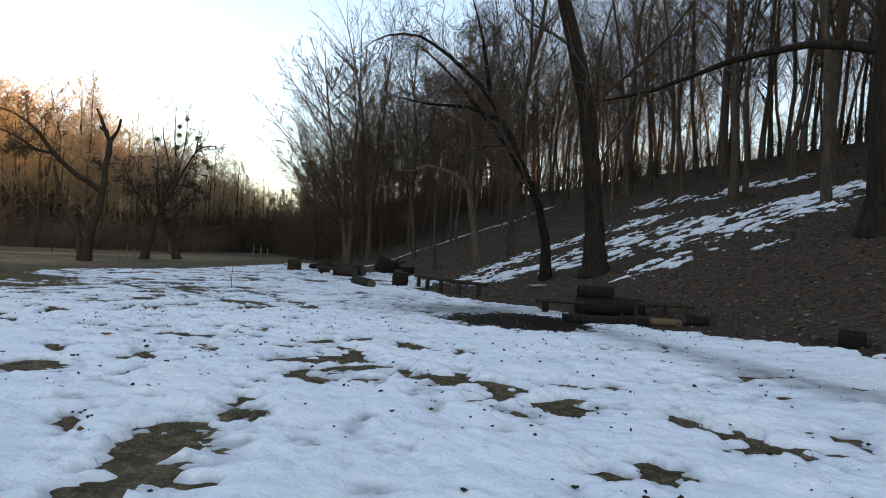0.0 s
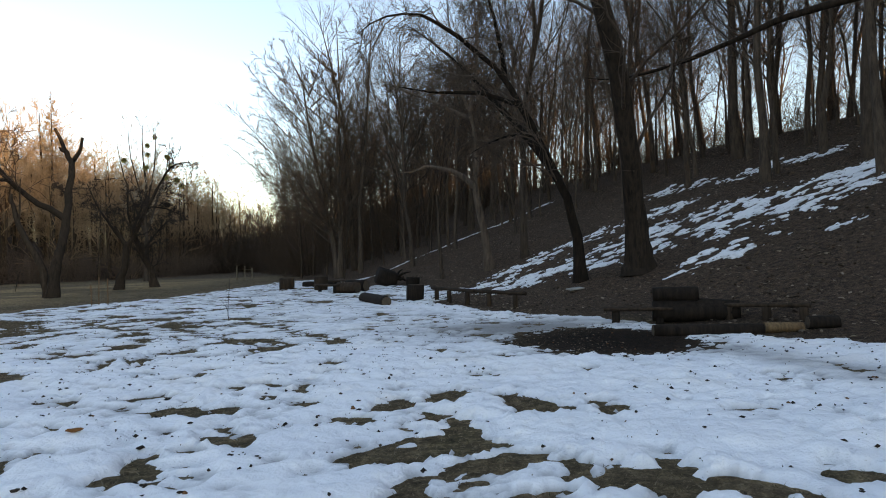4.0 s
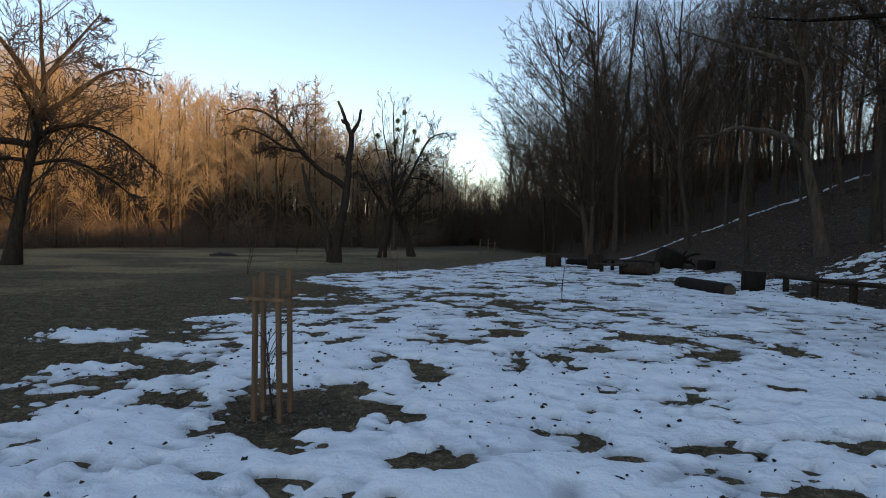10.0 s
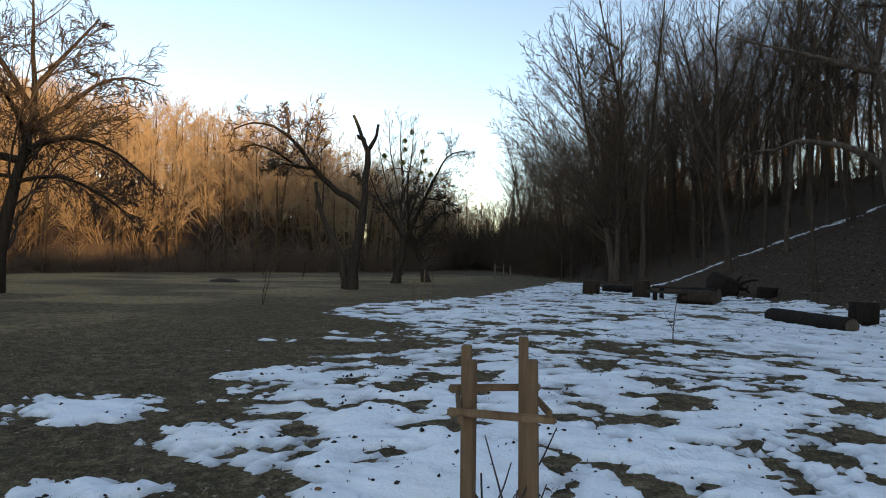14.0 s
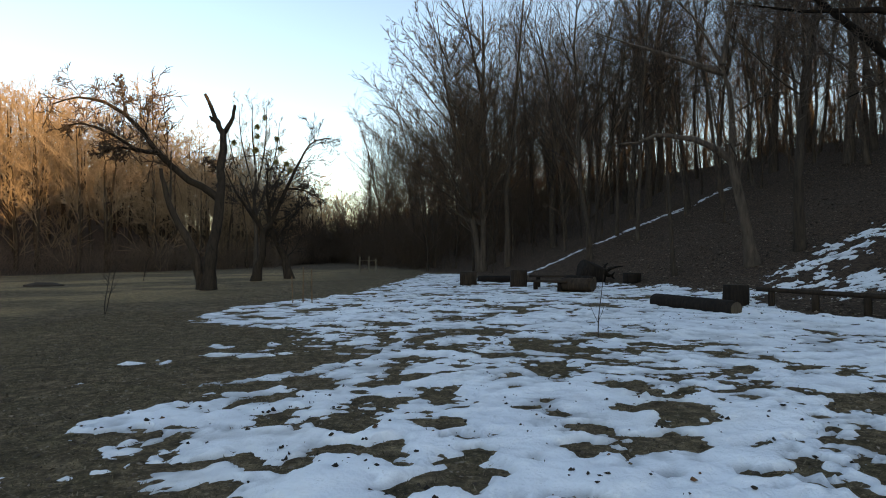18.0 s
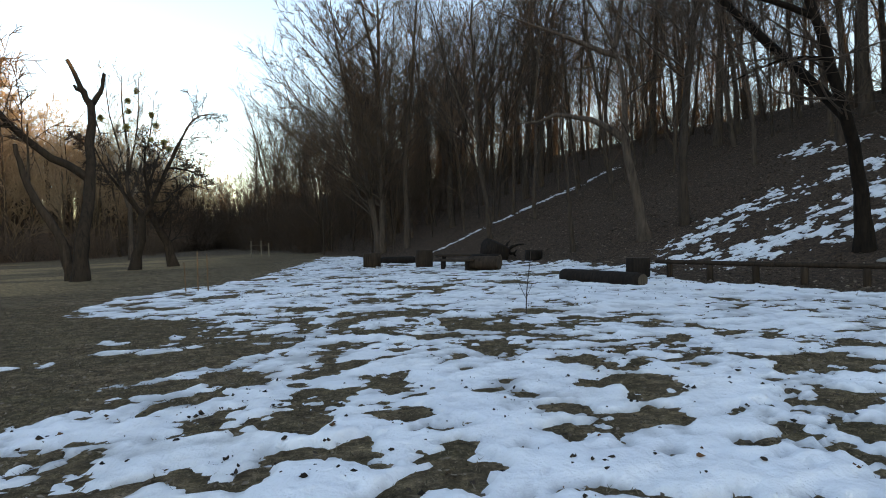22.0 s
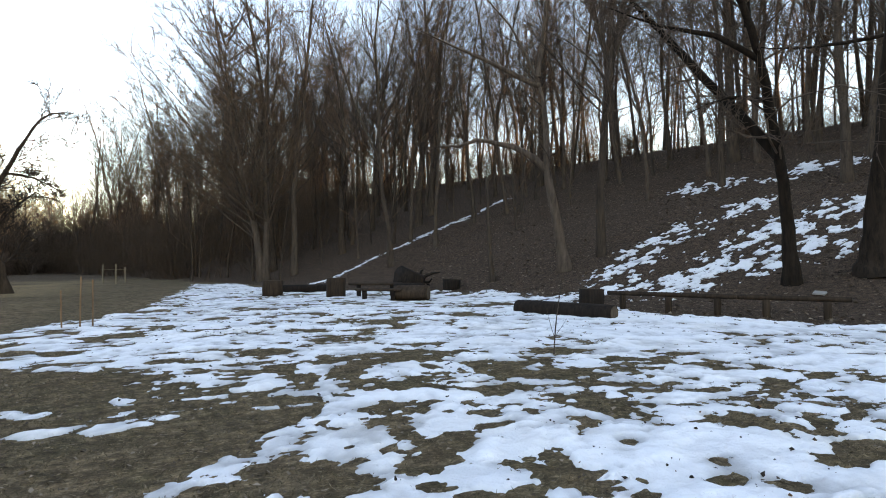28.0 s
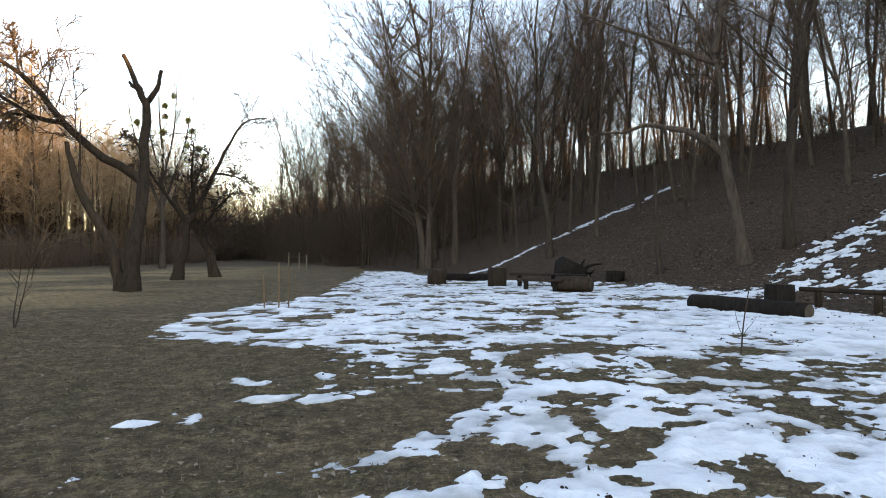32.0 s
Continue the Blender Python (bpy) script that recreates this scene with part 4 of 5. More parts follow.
def build_brush():
    """Low thickets at the foot of both woods."""
    rng = np.random.default_rng(13)
    TALL = ("hillside_thicket", "valley_thicket")
    for name, label, mat, test, n, box in (
        ("west_thicket", "dense brown undergrowth along the foot of the golden woods", TWIG, lambda x, y: -3 < west_edge_distance(x, y) < 6, 420, (-85, -25, 15, 170)),
        ("slope_thicket", "brown undergrowth at the edge of the wooded slope", TWIG, lambda x, y: (0.5 < slope_u(x, y) < 14 and y > 56) or (14 < slope_u(x, y) < 30 and y > 66), 600, (-40, 40, 56, 118)),
        ("hillside_thicket", "tall brown saplings and brush among the golden woods", TWIG_SUNLIT, lambda x, y: 3 < west_edge_distance(x, y) < 60, 260, (-120, -25, 22, 150)),
        ("valley_thicket", "tall brush closing the far end of the meadow", TWIG, lambda x, y: True, 330, (-52, -22, 96, 150)),
        ("crest_thicket", "brown brush and saplings on the crest of the slope", TWIG, lambda x, y: 26 < slope_u(x, y) < 50, 300, (5, 56, 4, 75)),
    ):
        T = Tubes()
        made = 0
        while made < n:
            x, y = rng.uniform(box[0], box[1]), rng.uniform(box[2], box[3])
            if not test(x, y):
                continue
            made += 1
            z = ground_at(x, y)
            h = rng.uniform(4, 9) if name in TALL else rng.uniform(1.5, 6.5) if name == "slope_thicket" else rng.uniform(1.2, 4.6)
            for _ in range(9 if name not in TALL else 7):
                way = (rng.normal(0, 0.45), rng.normal(0, 0.45), 1)
                q = wander(rng, (x + rng.normal(0, 0.4), y + rng.normal(0, 0.4), z - 0.1), way, h * rng.uniform(0.6, 1.1), 4, 0.15, 0.0)
                T.add(q, np.linspace(0.022, 0.01, 4) * (1 if name not in TALL else 2.2), 3)
                for _ in range(5):
                    p, axis = along(q, rng.uniform(0.25, 0.95))
                    T.add(wander(rng, p, side_way(rng, axis, 0.7), h * 0.35, 2, 0.2, 0.05), (0.014, 0.009) if name not in TALL else (0.034, 0.026), 3)
        tagged(part_mesh(name, T.mesh(name), mat), label, "thicket", "", "stuff")


build_brush()


def hero_tree(name, at, right, limbs, label, bark_mat, twig_mat, spec, seed, twig_limbs=None, category="tree", floor=0.009):
    """A tree from the run of its main limbs. limbs: (points of (along right, depth, height), radius at start, at end)."""
    rng = np.random.default_rng(seed)
    x, y = at
    root = thing(name, (x, y, ground_at(x, y)), label, category)
    ra = Vector((math.cos(radians(right)), math.sin(radians(right)), 0))
    de = Vector((-ra.y, ra.x, 0))
    trunk, crown = Tubes(), Tubes()
    for k, (pts, r0, r1) in enumerate(limbs):
        p = np.array([ra * a + de * d + Vector((0, 0, h)) for a, d, h in pts])
        fine = []
        for i in range(len(p) - 1):
            for s in (0, 0.5):
                fine.append(p[i] + (p[i + 1] - p[i]) * s)
        fine.append(p[-1])
        fine = np.array(fine)
        sm = fine.copy()
        sm[1:-1] = (fine[:-2] + 2 * fine[1:-1] + fine[2:]) / 4
        sm[1:-1] += rng.normal(0, 0.025, sm[1:-1].shape) * min(1, r0 * 5)
        rad = np.linspace(r0, r1, len(sm)) * rng.uniform(0.92, 1.08, len(sm))
        if sm[0][2] < 0.1:
            rad *= 1 + 0.5 * np.exp(-np.maximum(sm[:, 2], 0) / 0.4)
            sm[0][2] -= 0.2
        trunk.add(sm, rad, 10)
        if twig_limbs is None or k in twig_limbs:
            sprout(rng, crown, sm, max(r0 * 0.6, r1), 0, spec, floor)
    part_mesh("trunk", trunk.mesh("trunk"), bark_mat, root)
    if crown.items:
        part_mesh("crown", crown.mesh("crown"), twig_mat, root, "tangle of fine bare twigs")
    return root


APPLE_SPEC = [
    (17, 0.2, 0.36, 0.3, 0.9, 4, 5, 0.26, 0.02),
    (6, 0.1, 0.62, 0.5, 0.8, 3, 4, 0.22, -0.02),
    (5, 0.08, 0.7, 0.5, 0.75, 3, 3, 0.16, -0.03),
]
OAK_SPEC = [
    (11, 0.35, 0.34, 0.3, 0.95, 5, 6, 0.22, 0.08),
    (6, 0.2, 0.45, 0.5, 0.8, 3, 4, 0.22, 0.05),
    (6, 0.1, 0.5, 0.5, 0.8, 3, 3, 0.2, 0.0),
]


def build_hero_trees():
    # the great old tree at the foot of the slope
    hero_tree("old_tree", (5.7, 21.8), -10,
              [([(0, 0, 0), (0, -0.02, 0.25), (-0.02, -0.05, 0.6), (-0.06, -0.15, 1.3), (-0.25, -0.6, 3.5), (-0.7, -1.3, 6.2), (-1.3, -1.95, 8.4), (-1.9, -2.5, 10.2), (-2.6, -3.0, 14), (-2.9, -3.2, 19), (-2.9, -3.2, 23)], 0.47, 0.12),
               ([(-1.85, -2.45, 9.9), (-1.0, -2.2, 12), (0.4, -1.8, 15), (1.6, -1.6, 19)], 0.25, 0.06),
               ([(-2.35, -2.8, 12.5), (-3.4, -3.6, 15), (-4.7, -4.2, 18)], 0.2, 0.05)],
              "massive old bare tree with thick dark furrowed trunk", BARK_OAK, TWIG_DARK, OAK_SPEC, 21, (0, 1, 2))
    # the leaning tree beside it
    hero_tree("leaning_tree", (4.13, 23.2), 0,
              [([(0, 0, 0), (0.0, 0.0, 1.0), (-0.2, -0.05, 2.1), (-0.75, -0.25, 3.6), (-1.4, -0.55, 4.8), (-2.07, -0.8, 6.0), (-3.0, -1.0, 7.3), (-4.2, -1.2, 8.3), (-5.4, -1.3, 9.0), (-6.6, -1.3, 9.0), (-7.5, -1.2, 8.4)], 0.215, 0.012),
               ([(-0.75, -0.25, 3.6), (-1.6, 0.6, 5.2), (-2.6, 1.2, 6.6), (-3.8, 1.8, 8.2), (-5.0, 2.2, 9.4), (-6.0, 2.5, 10.2)], 0.17, 0.012),
               ([(-2.07, -0.8, 6.0), (-3.4, -0.6, 6.6), (-5.0, -0.4, 6.6), (-6.6, -0.2, 7.0)], 0.1, 0.01),
               ([(-1.5, -0.6, 5.0), (-2.6, -0.2, 5.2), (-3.8, 0.2, 4.6)], 0.08, 0.01),
               ([(-2.6, -0.9, 6.8), (-2.9, -1.0, 9.0), (-3.6, -1.2, 11.0)], 0.1, 0.01)],
              "leaning bare tree with a dark arching crown", BARK_OAK, TWIG_DARK, [(20, 0.25, 0.36, 0.32, 0.9, 4, 6, 0.34, 0.02), (7, 0.1, 0.6, 0.5, 0.8, 3, 5, 0.3, -0.02), (5, 0.08, 0.7, 0.5, 0.75, 3, 3, 0.22, -0.03)], 22)
    # old tree on the meadow: dead forked top, one long arching limb
    hero_tree("forked_old_tree", (-20.65, 33.75), 0,
              [([(0, 0, 0), (0.02, 0.1, 0.9), (0.05, 0.4, 1.9), (0.1, 0.9, 3.1), (0.02, 1.35, 4.3), (-0.1, 1.8, 5.6), (-0.22, 2.3, 7.5)], 0.29, 0.15),
               ([(-0.22, 2.3, 7.4), (-0.5, 2.25, 8.0), (-0.62, 2.2, 8.35), (-0.72, 2.2, 8.7), (-1.0, 2.1, 9.3)], 0.15, 0.075),
               ([(-0.5, 2.25, 7.95), (-0.72, 2.2, 8.1), (-0.82, 2.2, 8.25)], 0.09, 0.05),
               ([(-0.22, 2.3, 7.4), (0.05, 2.35, 7.8), (0.25, 2.4, 8.2), (0.34, 2.4, 8.8)], 0.13, 0.07),
               ([(0.03, 1.3, 4.1), (-0.75, 1.2, 4.7), (-1.85, 0.9, 5.4), (-2.6, 0.6, 6.3), (-3.05, 0.3, 7.2), (-3.7, 0.0, 7.9), (-4.4, -0.2, 8.4), (-5.6, -0.4, 8.7), (-6.7, -0.5, 8.3)], 0.18, 0.03),
               ([(-2.6, 0.6, 6.25), (-3.4, 0.3, 6.3), (-4.2, 0.0, 7.0), (-5.6, -0.3, 7.6), (-6.6, -0.3, 7.2)], 0.1, 0.025),
               ([(-3.3, 0.3, 6.3), (-4.2, 0.5, 6.6), (-5.4, 0.5, 6.2)], 0.07, 0.02),
               ([(-3.7, 0.0, 7.9), (-3.9, 0.2, 8.9), (-4.2, 0.3, 9.6)], 0.05, 0.015),
               ([(-0.1, 1.8, 5.4), (-0.6, 1.9, 5.9), (-1.0, 2.0, 6.1)], 0.06, 0.02)],
              "old bare tree with broken dark fork and long arching limb", BARK_APPLE, TWIG, APPLE_SPEC, 24, (4, 5, 6, 7, 8), "tree", 0.018)
    hero_tree("slanting_dead_tree", (-21.1, 34.2), 0,
              [([(0, 0, 0), (-0.12, 0, 0.8), (-0.5, 0, 2.0), (-1.1, 0.02, 3.0), (-1.5, 0.03, 3.8), (-1.75, 0.05, 4.8), (-1.9, 0.05, 5.5)], 0.22, 0.08),
               ([(-1.5, 0.03, 3.7), (-1.45, 0.1, 5.0), (-1.5, 0.2, 6.3)], 0.06, 0.02)],
              "slanting broken dead trunk beside the forked tree", BARK_APPLE, TWIG, [(7, 0.4, 0.3, 0.3, 0.9, 3, 4, 0.2, 0.05), (4, 0.2, 0.5, 0.5, 0.8, 3, 3, 0.2, 0.0)], 23, (1,), "tree", 0.012)
    hero_tree("fruit_tree", (-21.9, 42.8), 21,
              [([(0, 0, 0), (0.2, 0, 0.8), (0.4, 0, 1.5), (0.5, 0, 3.0)], 0.27, 0.19),
               ([(0.5, 0, 2.9), (0.2, 0, 3.6), (-0.15, 0, 4.3)], 0.14, 0.09),
               ([(0.5, 0, 2.9), (1.0, 0, 3.5), (1.4, 0, 4.6), (2.2, 0, 6.3), (2.6, 0, 7.1), (2.95, 0, 7.8), (3.6, 0, 8.7), (4.6, 0, 8.8)], 0.16, 0.025),
               ([(1.1, 0, 3.7), (1.6, 0.1, 3.7), (2.1, 0.2, 4.1)], 0.08, 0.03),
               ([(0.3, 0, 3.3), (-0.6, 0.4, 4.6), (-1.4, 0.6, 6.0), (-1.8, 0.6, 7.2)], 0.1, 0.025),
               ([(0.9, 0, 3.5), (0.7, -0.6, 5.2), (0.8, -1.0, 7.0)], 0.1, 0.025),
               ([(1.9, 0, 5.6), (3.0, 0.3, 5.6), (4.2, 0.5, 4.9)], 0.07, 0.02)],
              "old bare fruit tree with a drooping twiggy crown", BARK_APPLE, TWIG_DARK, [(18, 0.1, 0.4, 0.3, 0.9, 4, 5, 0.3, 0.02), (7, 0.1, 0.62, 0.5, 0.8, 3, 4, 0.26, -0.02), (5, 0.08, 0.7, 0.5, 0.75, 3, 3, 0.2, -0.03)], 25, (2, 4, 5, 6), "tree", 0.014)
    hero_tree("crooked_fruit_tree", (-20.6, 45.4), 21,
              [([(0, 0, 0), (-0.3, 0, 1.4), (-0.9, 0, 2.4), (-1.15, 0, 3.2), (-1.3, 0.2, 4.4)], 0.25, 0.13),
               ([(-0.9, 0, 2.4), (-0.3, 0, 3.3), (0.4, 0, 4.3), (1.2, 0, 5.0)], 0.09, 0.025),
               ([(-1.3, 0.2, 4.4), (-0.8, 0.5, 5.8), (-0.4, 0.6, 7.0)], 0.1, 0.025)],
              "crooked bare fruit tree leaning over the meadow", BARK_APPLE, TWIG_DARK, APPLE_SPEC, 26, None, "tree", 0.014)
    hero_tree("spreading_fruit_tree", (-32.2, 24.5), 50,
              [([(0, 0, 0), (0.15, 0, 1.5), (0.45, 0, 3.2), (0.9, 0, 5.5), (1.3, 0, 7.5), (1.2, 0, 10.0), (1.1, 0, 13.5)], 0.34, 0.025),
               ([(0.9, 0, 5.5), (-0.6, 0.2, 5.7), (-2.2, 0.4, 5.5), (-4.0, 0.4, 6.0), (-5.5, 0.5, 6.0)], 0.19, 0.05),
               ([(1.2, 0, 7.0), (2.4, 0.2, 8.0), (3.4, 0.3, 9.2), (4.8, 0.4, 9.9), (5.8, 0.4, 9.6)], 0.13, 0.03),
               ([(1.1, 0, 6.0), (2.6, -0.3, 6.8), (4.4, -0.4, 6.2), (6.0, -0.4, 4.6)], 0.12, 0.03),
               ([(1.3, 0, 7.5), (0.2, -0.6, 9.5), (-1.6, -1.0, 11.5), (-3.0, -1.2, 13)], 0.13, 0.04),
               ([(1.2, 0, 8.5), (2.4, 0.6, 10.5), (3.6, 0.9, 12.4)], 0.12, 0.04),
               ([(0.9, 0, 5.6), (1.4, 1.4, 6.6), (1.6, 3.4, 7.2)], 0.12, 0.04),
               ([(1.0, 0, 6.2), (0.8, -1.6, 7.2), (0.4, -3.6, 7.6)], 0.12, 0.04),
               ([(0.7, 0, 4.6), (2.2, -0.8, 5.0), (3.8, -1.2, 4.2), (5.0, -1.4, 3.0)], 0.1, 0.03),
               ([(0.7, 0, 4.8), (-0.8, 0.8, 5.0), (-2.6, 1.2, 4.0)], 0.1, 0.03)],
              "broad bare fruit tree with a dark dense crown", BARK_APPLE, TWIG_DARK, [(22, 0.12, 0.48, 0.34, 0.85, 4, 6, 0.2, -0.02), (6, 0.1, 0.55, 0.5, 0.7, 3, 4, 0.18, -0.05), (5, 0.08, 0.6, 0.5, 0.6, 3, 3, 0.14, -0.05)], 27, None, "tree", 0.017)
    # thin dark tree and the shaggy bent one on the slope
    hero_tree("thin_dead_stem", (-0.4, 33.4), -30,
              [([(0, 0, 0), (-0.1, 0, 1.2), (-0.16, 0, 2.6), (-0.2, 0, 4.4)], 0.11, 0.07),
               ([(-0.18, 0, 4.2), (-0.05, 0, 4.4), (0.12, 0, 4.5)], 0.04, 0.02)],
              "thin dark dead stem at the foot of the slope", BARK, TWIG_DARK, YOUNG_SPEC, 28, ())
    hero_tree("bent_tree", (1.9, 31.4), -30,
              [([(0, 0, 0), (-0.2, 0, 1.2), (-0.4, 0, 2.6), (-0.75, 0, 4.2), (-0.6, 0.2, 6.0), (-1.0, 0.3, 8.0), (-2.0, 0.3, 10.2), (-3.6, 0.2, 12.0)], 0.24, 0.012),
               ([(-0.75, 0, 4.1), (-1.5, 0, 4.9), (-2.6, 0, 5.2), (-3.6, 0.1, 5.5), (-4.3, 0, 5.1), (-5.0, -0.1, 5.3), (-5.8, 0, 5.0)], 0.15, 0.012),
               ([(-0.9, 0.3, 7.6), (-2.4, 0.2, 8.4), (-4.4, 0.2, 9.4), (-6.6, 0.1, 10.6)], 0.13, 0.01),
               ([(-1.0, 0.3, 8.0), (-0.6, 0.5, 10.5), (-0.5, 0.6, 14)], 0.12, 0.01)],
              "bent bare tree with long dark limbs reaching over the slope", BARK, TWIG_DARK, [(12, 0.3, 0.26, 0.3, 0.8, 4, 5, 0.3, 0.05), (5, 0.2, 0.5, 0.5, 0.8, 3, 4, 0.3, 0.02), (4, 0.1, 0.6, 0.5, 0.75, 3, 3, 0.22, 0.0)], 29)
    hero_tree("overhanging_tree", (12.4, 16.6), -35,
              [([(0, 0, 0), (0, 0, 2.0), (-0.1, 0, 4.5), (0.1, 0, 8), (0.4, 0, 13), (0.3, 0, 20)], 0.42, 0.1),
               ([(-0.1, 0, 5.2), (-1.8, 0.6, 6.0), (-4.2, 1.4, 6.0), (-7.0, 2.2, 5.4), (-9.5, 3.0, 5.5), (-11.0, 3.4, 5.9)], 0.16, 0.012),
               ([(0.0, 0, 7.0), (-1.5, 0.2, 9.0), (-3.2, 0.4, 11.5)], 0.16, 0.05)],
              "large dark bare tree with a long level limb", BARK_OAK, TWIG_DARK, OAK_SPEC, 30)
    dome = random.Random(31)
    limbs = [([(0, 0, 0), (-0.3, 0, 3), (-1.0, 0, 6), (-1.8, 0, 10), (-2.6, 0, 15), (-3.0, 0, 19)], 0.24, 0.02),
             ([(0.2, 0, 0), (0.4, 0, 4), (0.2, 0, 9), (0.6, 0, 15), (0.4, 0, 21)], 0.24, 0.02)]
    for k in range(66):
        low = ((k + 0.5) / 66) ** 0.85
        phi, theta = k * 2.4 + dome.uniform(-0.2, 0.2), radians(10 + 112 * low)
        wide = dome.uniform(0.62, 1.0) ** 0.6
        a, d = -2.0 + 6.6 * wide * math.sin(theta) * math.cos(phi), 6.6 * wide * math.sin(theta) * math.sin(phi)
        h = 11.2 + 8.6 * wide * math.cos(theta)
        h0 = max(2.6 + dome.uniform(0, 1.5), h - dome.uniform(0.75, 1.15) * math.hypot(a + 1.2, d) - 0.8)
        a0 = -0.14 * h0 if k % 2 else 0.3
        limbs.append(([(a0, 0, h0), (a0 + 0.36 * (a - a0), 0.34 * d, h0 + 0.3 * (h - h0)), (a0 + 0.72 * (a - a0), 0.7 * d, h0 + 0.68 * (h - h0)), (a, d, h)], 0.06, 0.01))
    hero_tree("broad_crowned_tree", (-8.3, 50.5), -15, limbs,
              "tall many-stemmed bare tree with a rounded fine-twigged crown", BARK, TWIG, [(11, 0.2, 0.34, 0.36, 0.6, 3, 4, 0.1, 0.04), (6, 0.1, 0.48, 0.5, 0.55, 3, 3, 0.12, 0.03), (4, 0.1, 0.6, 0.5, 0.5, 3, 2, 0.1, 0.02)], 31, None, "tree", 0.011)
    # pale tree hung with mistletoe, and the tall cone-shaped larch behind it
    pale = hero_tree("mistletoe_tree", (-29.6, 63.5), 20,
                     [([(0, 0, 0), (0.1, 0, 4), (-0.1, 0, 7), (0.2, 0.2, 10), (-0.2, 0, 13), (-0.1, 0, 16)], 0.24, 0.02),
                      ([(0.0, 0, 4.5), (-0.9, 0.2, 7.5), (-1.9, 0.3, 10.5), (-2.5, 0.3, 14)], 0.14, 0.02),
                      ([(0, 0, 5), (1.0, 0.2, 8), (2.0, 0.3, 11), (2.4, 0.3, 14.5)], 0.14, 0.02),
                      ([(0, 0, 6.5), (-0.5, -0.6, 9.5), (-1.2, -1.0, 12.5), (-1.3, -1.2, 15.6)], 0.1, 0.02),
                      ([(0.1, 0, 7.5), (0.8, -0.5, 10.5), (1.1, -0.8, 13), (1.2, -0.9, 15.8)], 0.1, 0.02)],
                     "pale slender bare tree hung with mistletoe balls", BARK, TWIG_PALE, [(14, 0.25, 0.25, 0.34, 0.55, 3, 4, 0.12, 0.06), (6, 0.15, 0.5, 0.45, 0.55, 3, 3, 0.14, 0.04), (4, 0.1, 0.55, 0.5, 0.5, 3, 2, 0.12, 0.03)], 32, None, "tree", 0.016)
    rng = np.random.default_rng(33)
    for a, h, r in ((1.0, 14.8, 0.36), (0.3, 13.9, 0.36), (0.3, 13.0, 0.34), (0.1, 11.6, 0.42), (2.1, 12.8, 0.36), (2.4, 11.9, 0.38), (-1.8, 12.3, 0.36), (3.0, 10.4, 0.4), (3.4, 9.8, 0.36), (2.0, 10.6, 0.3)):
        T = Tubes()
        for _ in range(130):
            w = unit(rng.normal(0, 1, 3))
            q = wander(rng, w * 0.05, w, 0.78 * r * rng.uniform(0.7, 1.1), 3, 0.3, 0)
            T.add(q, (0.02, 0.03, 0.012), 3)
        ball = part_mesh("mistletoe", T.mesh("mistletoe"), MISTLETOE, pale, "round green-brown mistletoe clump")
        ball.location = (a * math.cos(radians(20)), a * math.sin(radians(20)), h)
    larch_rng = np.random.default_rng(34)
    x, y = -46.2, 75.5
    larch = thing("larch", (x, y, ground_at(x, y)), "tall cone-shaped bare larch above the woods", "tree")
    T, C = Tubes(), Tubes()
    T.add(wander(larch_rng, (0, 0, -0.3), (0, 0, 1), 22.5, 6, 0.01, 0.02), (0.3, 0.24, 0.18, 0.12, 0.07, 0.02), 8)
    for k in range(150):
        h = 4 + 18.2 * k / 150
        a = larch_rng.uniform(0, 6.283)
        ln = (22.8 - h) * 0.25 * larch_rng.uniform(0.7, 1.15)
        q = wander(larch_rng, (0, 0, h), (math.cos(a), math.sin(a), 0.25), ln, 4, 0.06, 0.03)
        C.add(q, np.linspace(0.045, 0.02, 4), 3)
        for _ in range(16):
            p, axis = along(q, larch_rng.uniform(0.15, 0.98))
            C.add(wander(larch_rng, p, side_way(larch_rng, axis, 0.9), ln * 0.28, 2, 0.1, -0.05), (0.034, 0.024), 3)
    part_mesh("trunk", T.mesh("trunk"), BARK, larch)
    part_mesh("crown", C.mesh("crown"), TWIG_SUNLIT, larch, "level bare larch branches")


build_hero_trees()


# ---- log seats, rails, stakes ----
def rod(length, radius, seed, sides=14, rough=0.05, squash=1.0):
    """A log lying along z from 0 to length, uneven, with sawn ends."""
    rng = random.Random(seed)
    bm = bmesh.new()
    rings = []
    n = max(4, int(length / 0.25) + 2)
    wob = [rng.uniform(-1, 1) for _ in range(sides)]
    for k in range(n):
        z = length * k / (n - 1)
        ring = []
        for s in range(sides):
            a = 2 * math.pi * s / sides
            r = radius * (1 + rough * wob[s] + rough * 0.2 * rng.uniform(-1, 1))
            if k in (0, n - 1):
                r *= 0.97
            ring.append(bm.verts.new((math.cos(a) * r, math.sin(a) * r * squash, z)))
        rings.append(ring)
    for a, b in zip(rings, rings[1:]):
        for s in range(sides):
            bm.faces.new((a[s], a[(s + 1) % sides], b[(s + 1) % sides], b[s]))
    bm.faces.new(rings[0][::-1])
    bm.faces.new(rings[-1])
    return bm


def laid(bm, a, b):
    """Turn a rod so that it runs from a to b."""
    a, b = Vector(a), Vector(b)
    m = Matrix.Translation(a) @ (b - a).to_track_quat("Z", "Y").to_matrix().to_4x4()
    bmesh.ops.transform(bm, matrix=m, verts=bm.verts)
    return bm


def log_between(name, a, b, radius, mat, parent, label="", seed=1, rough=0.05):
    length = (Vector(b) - Vector(a)).length
    return part(name, laid(rod(length, radius, seed, 14, rough), a, b), mat, parent, label, True)


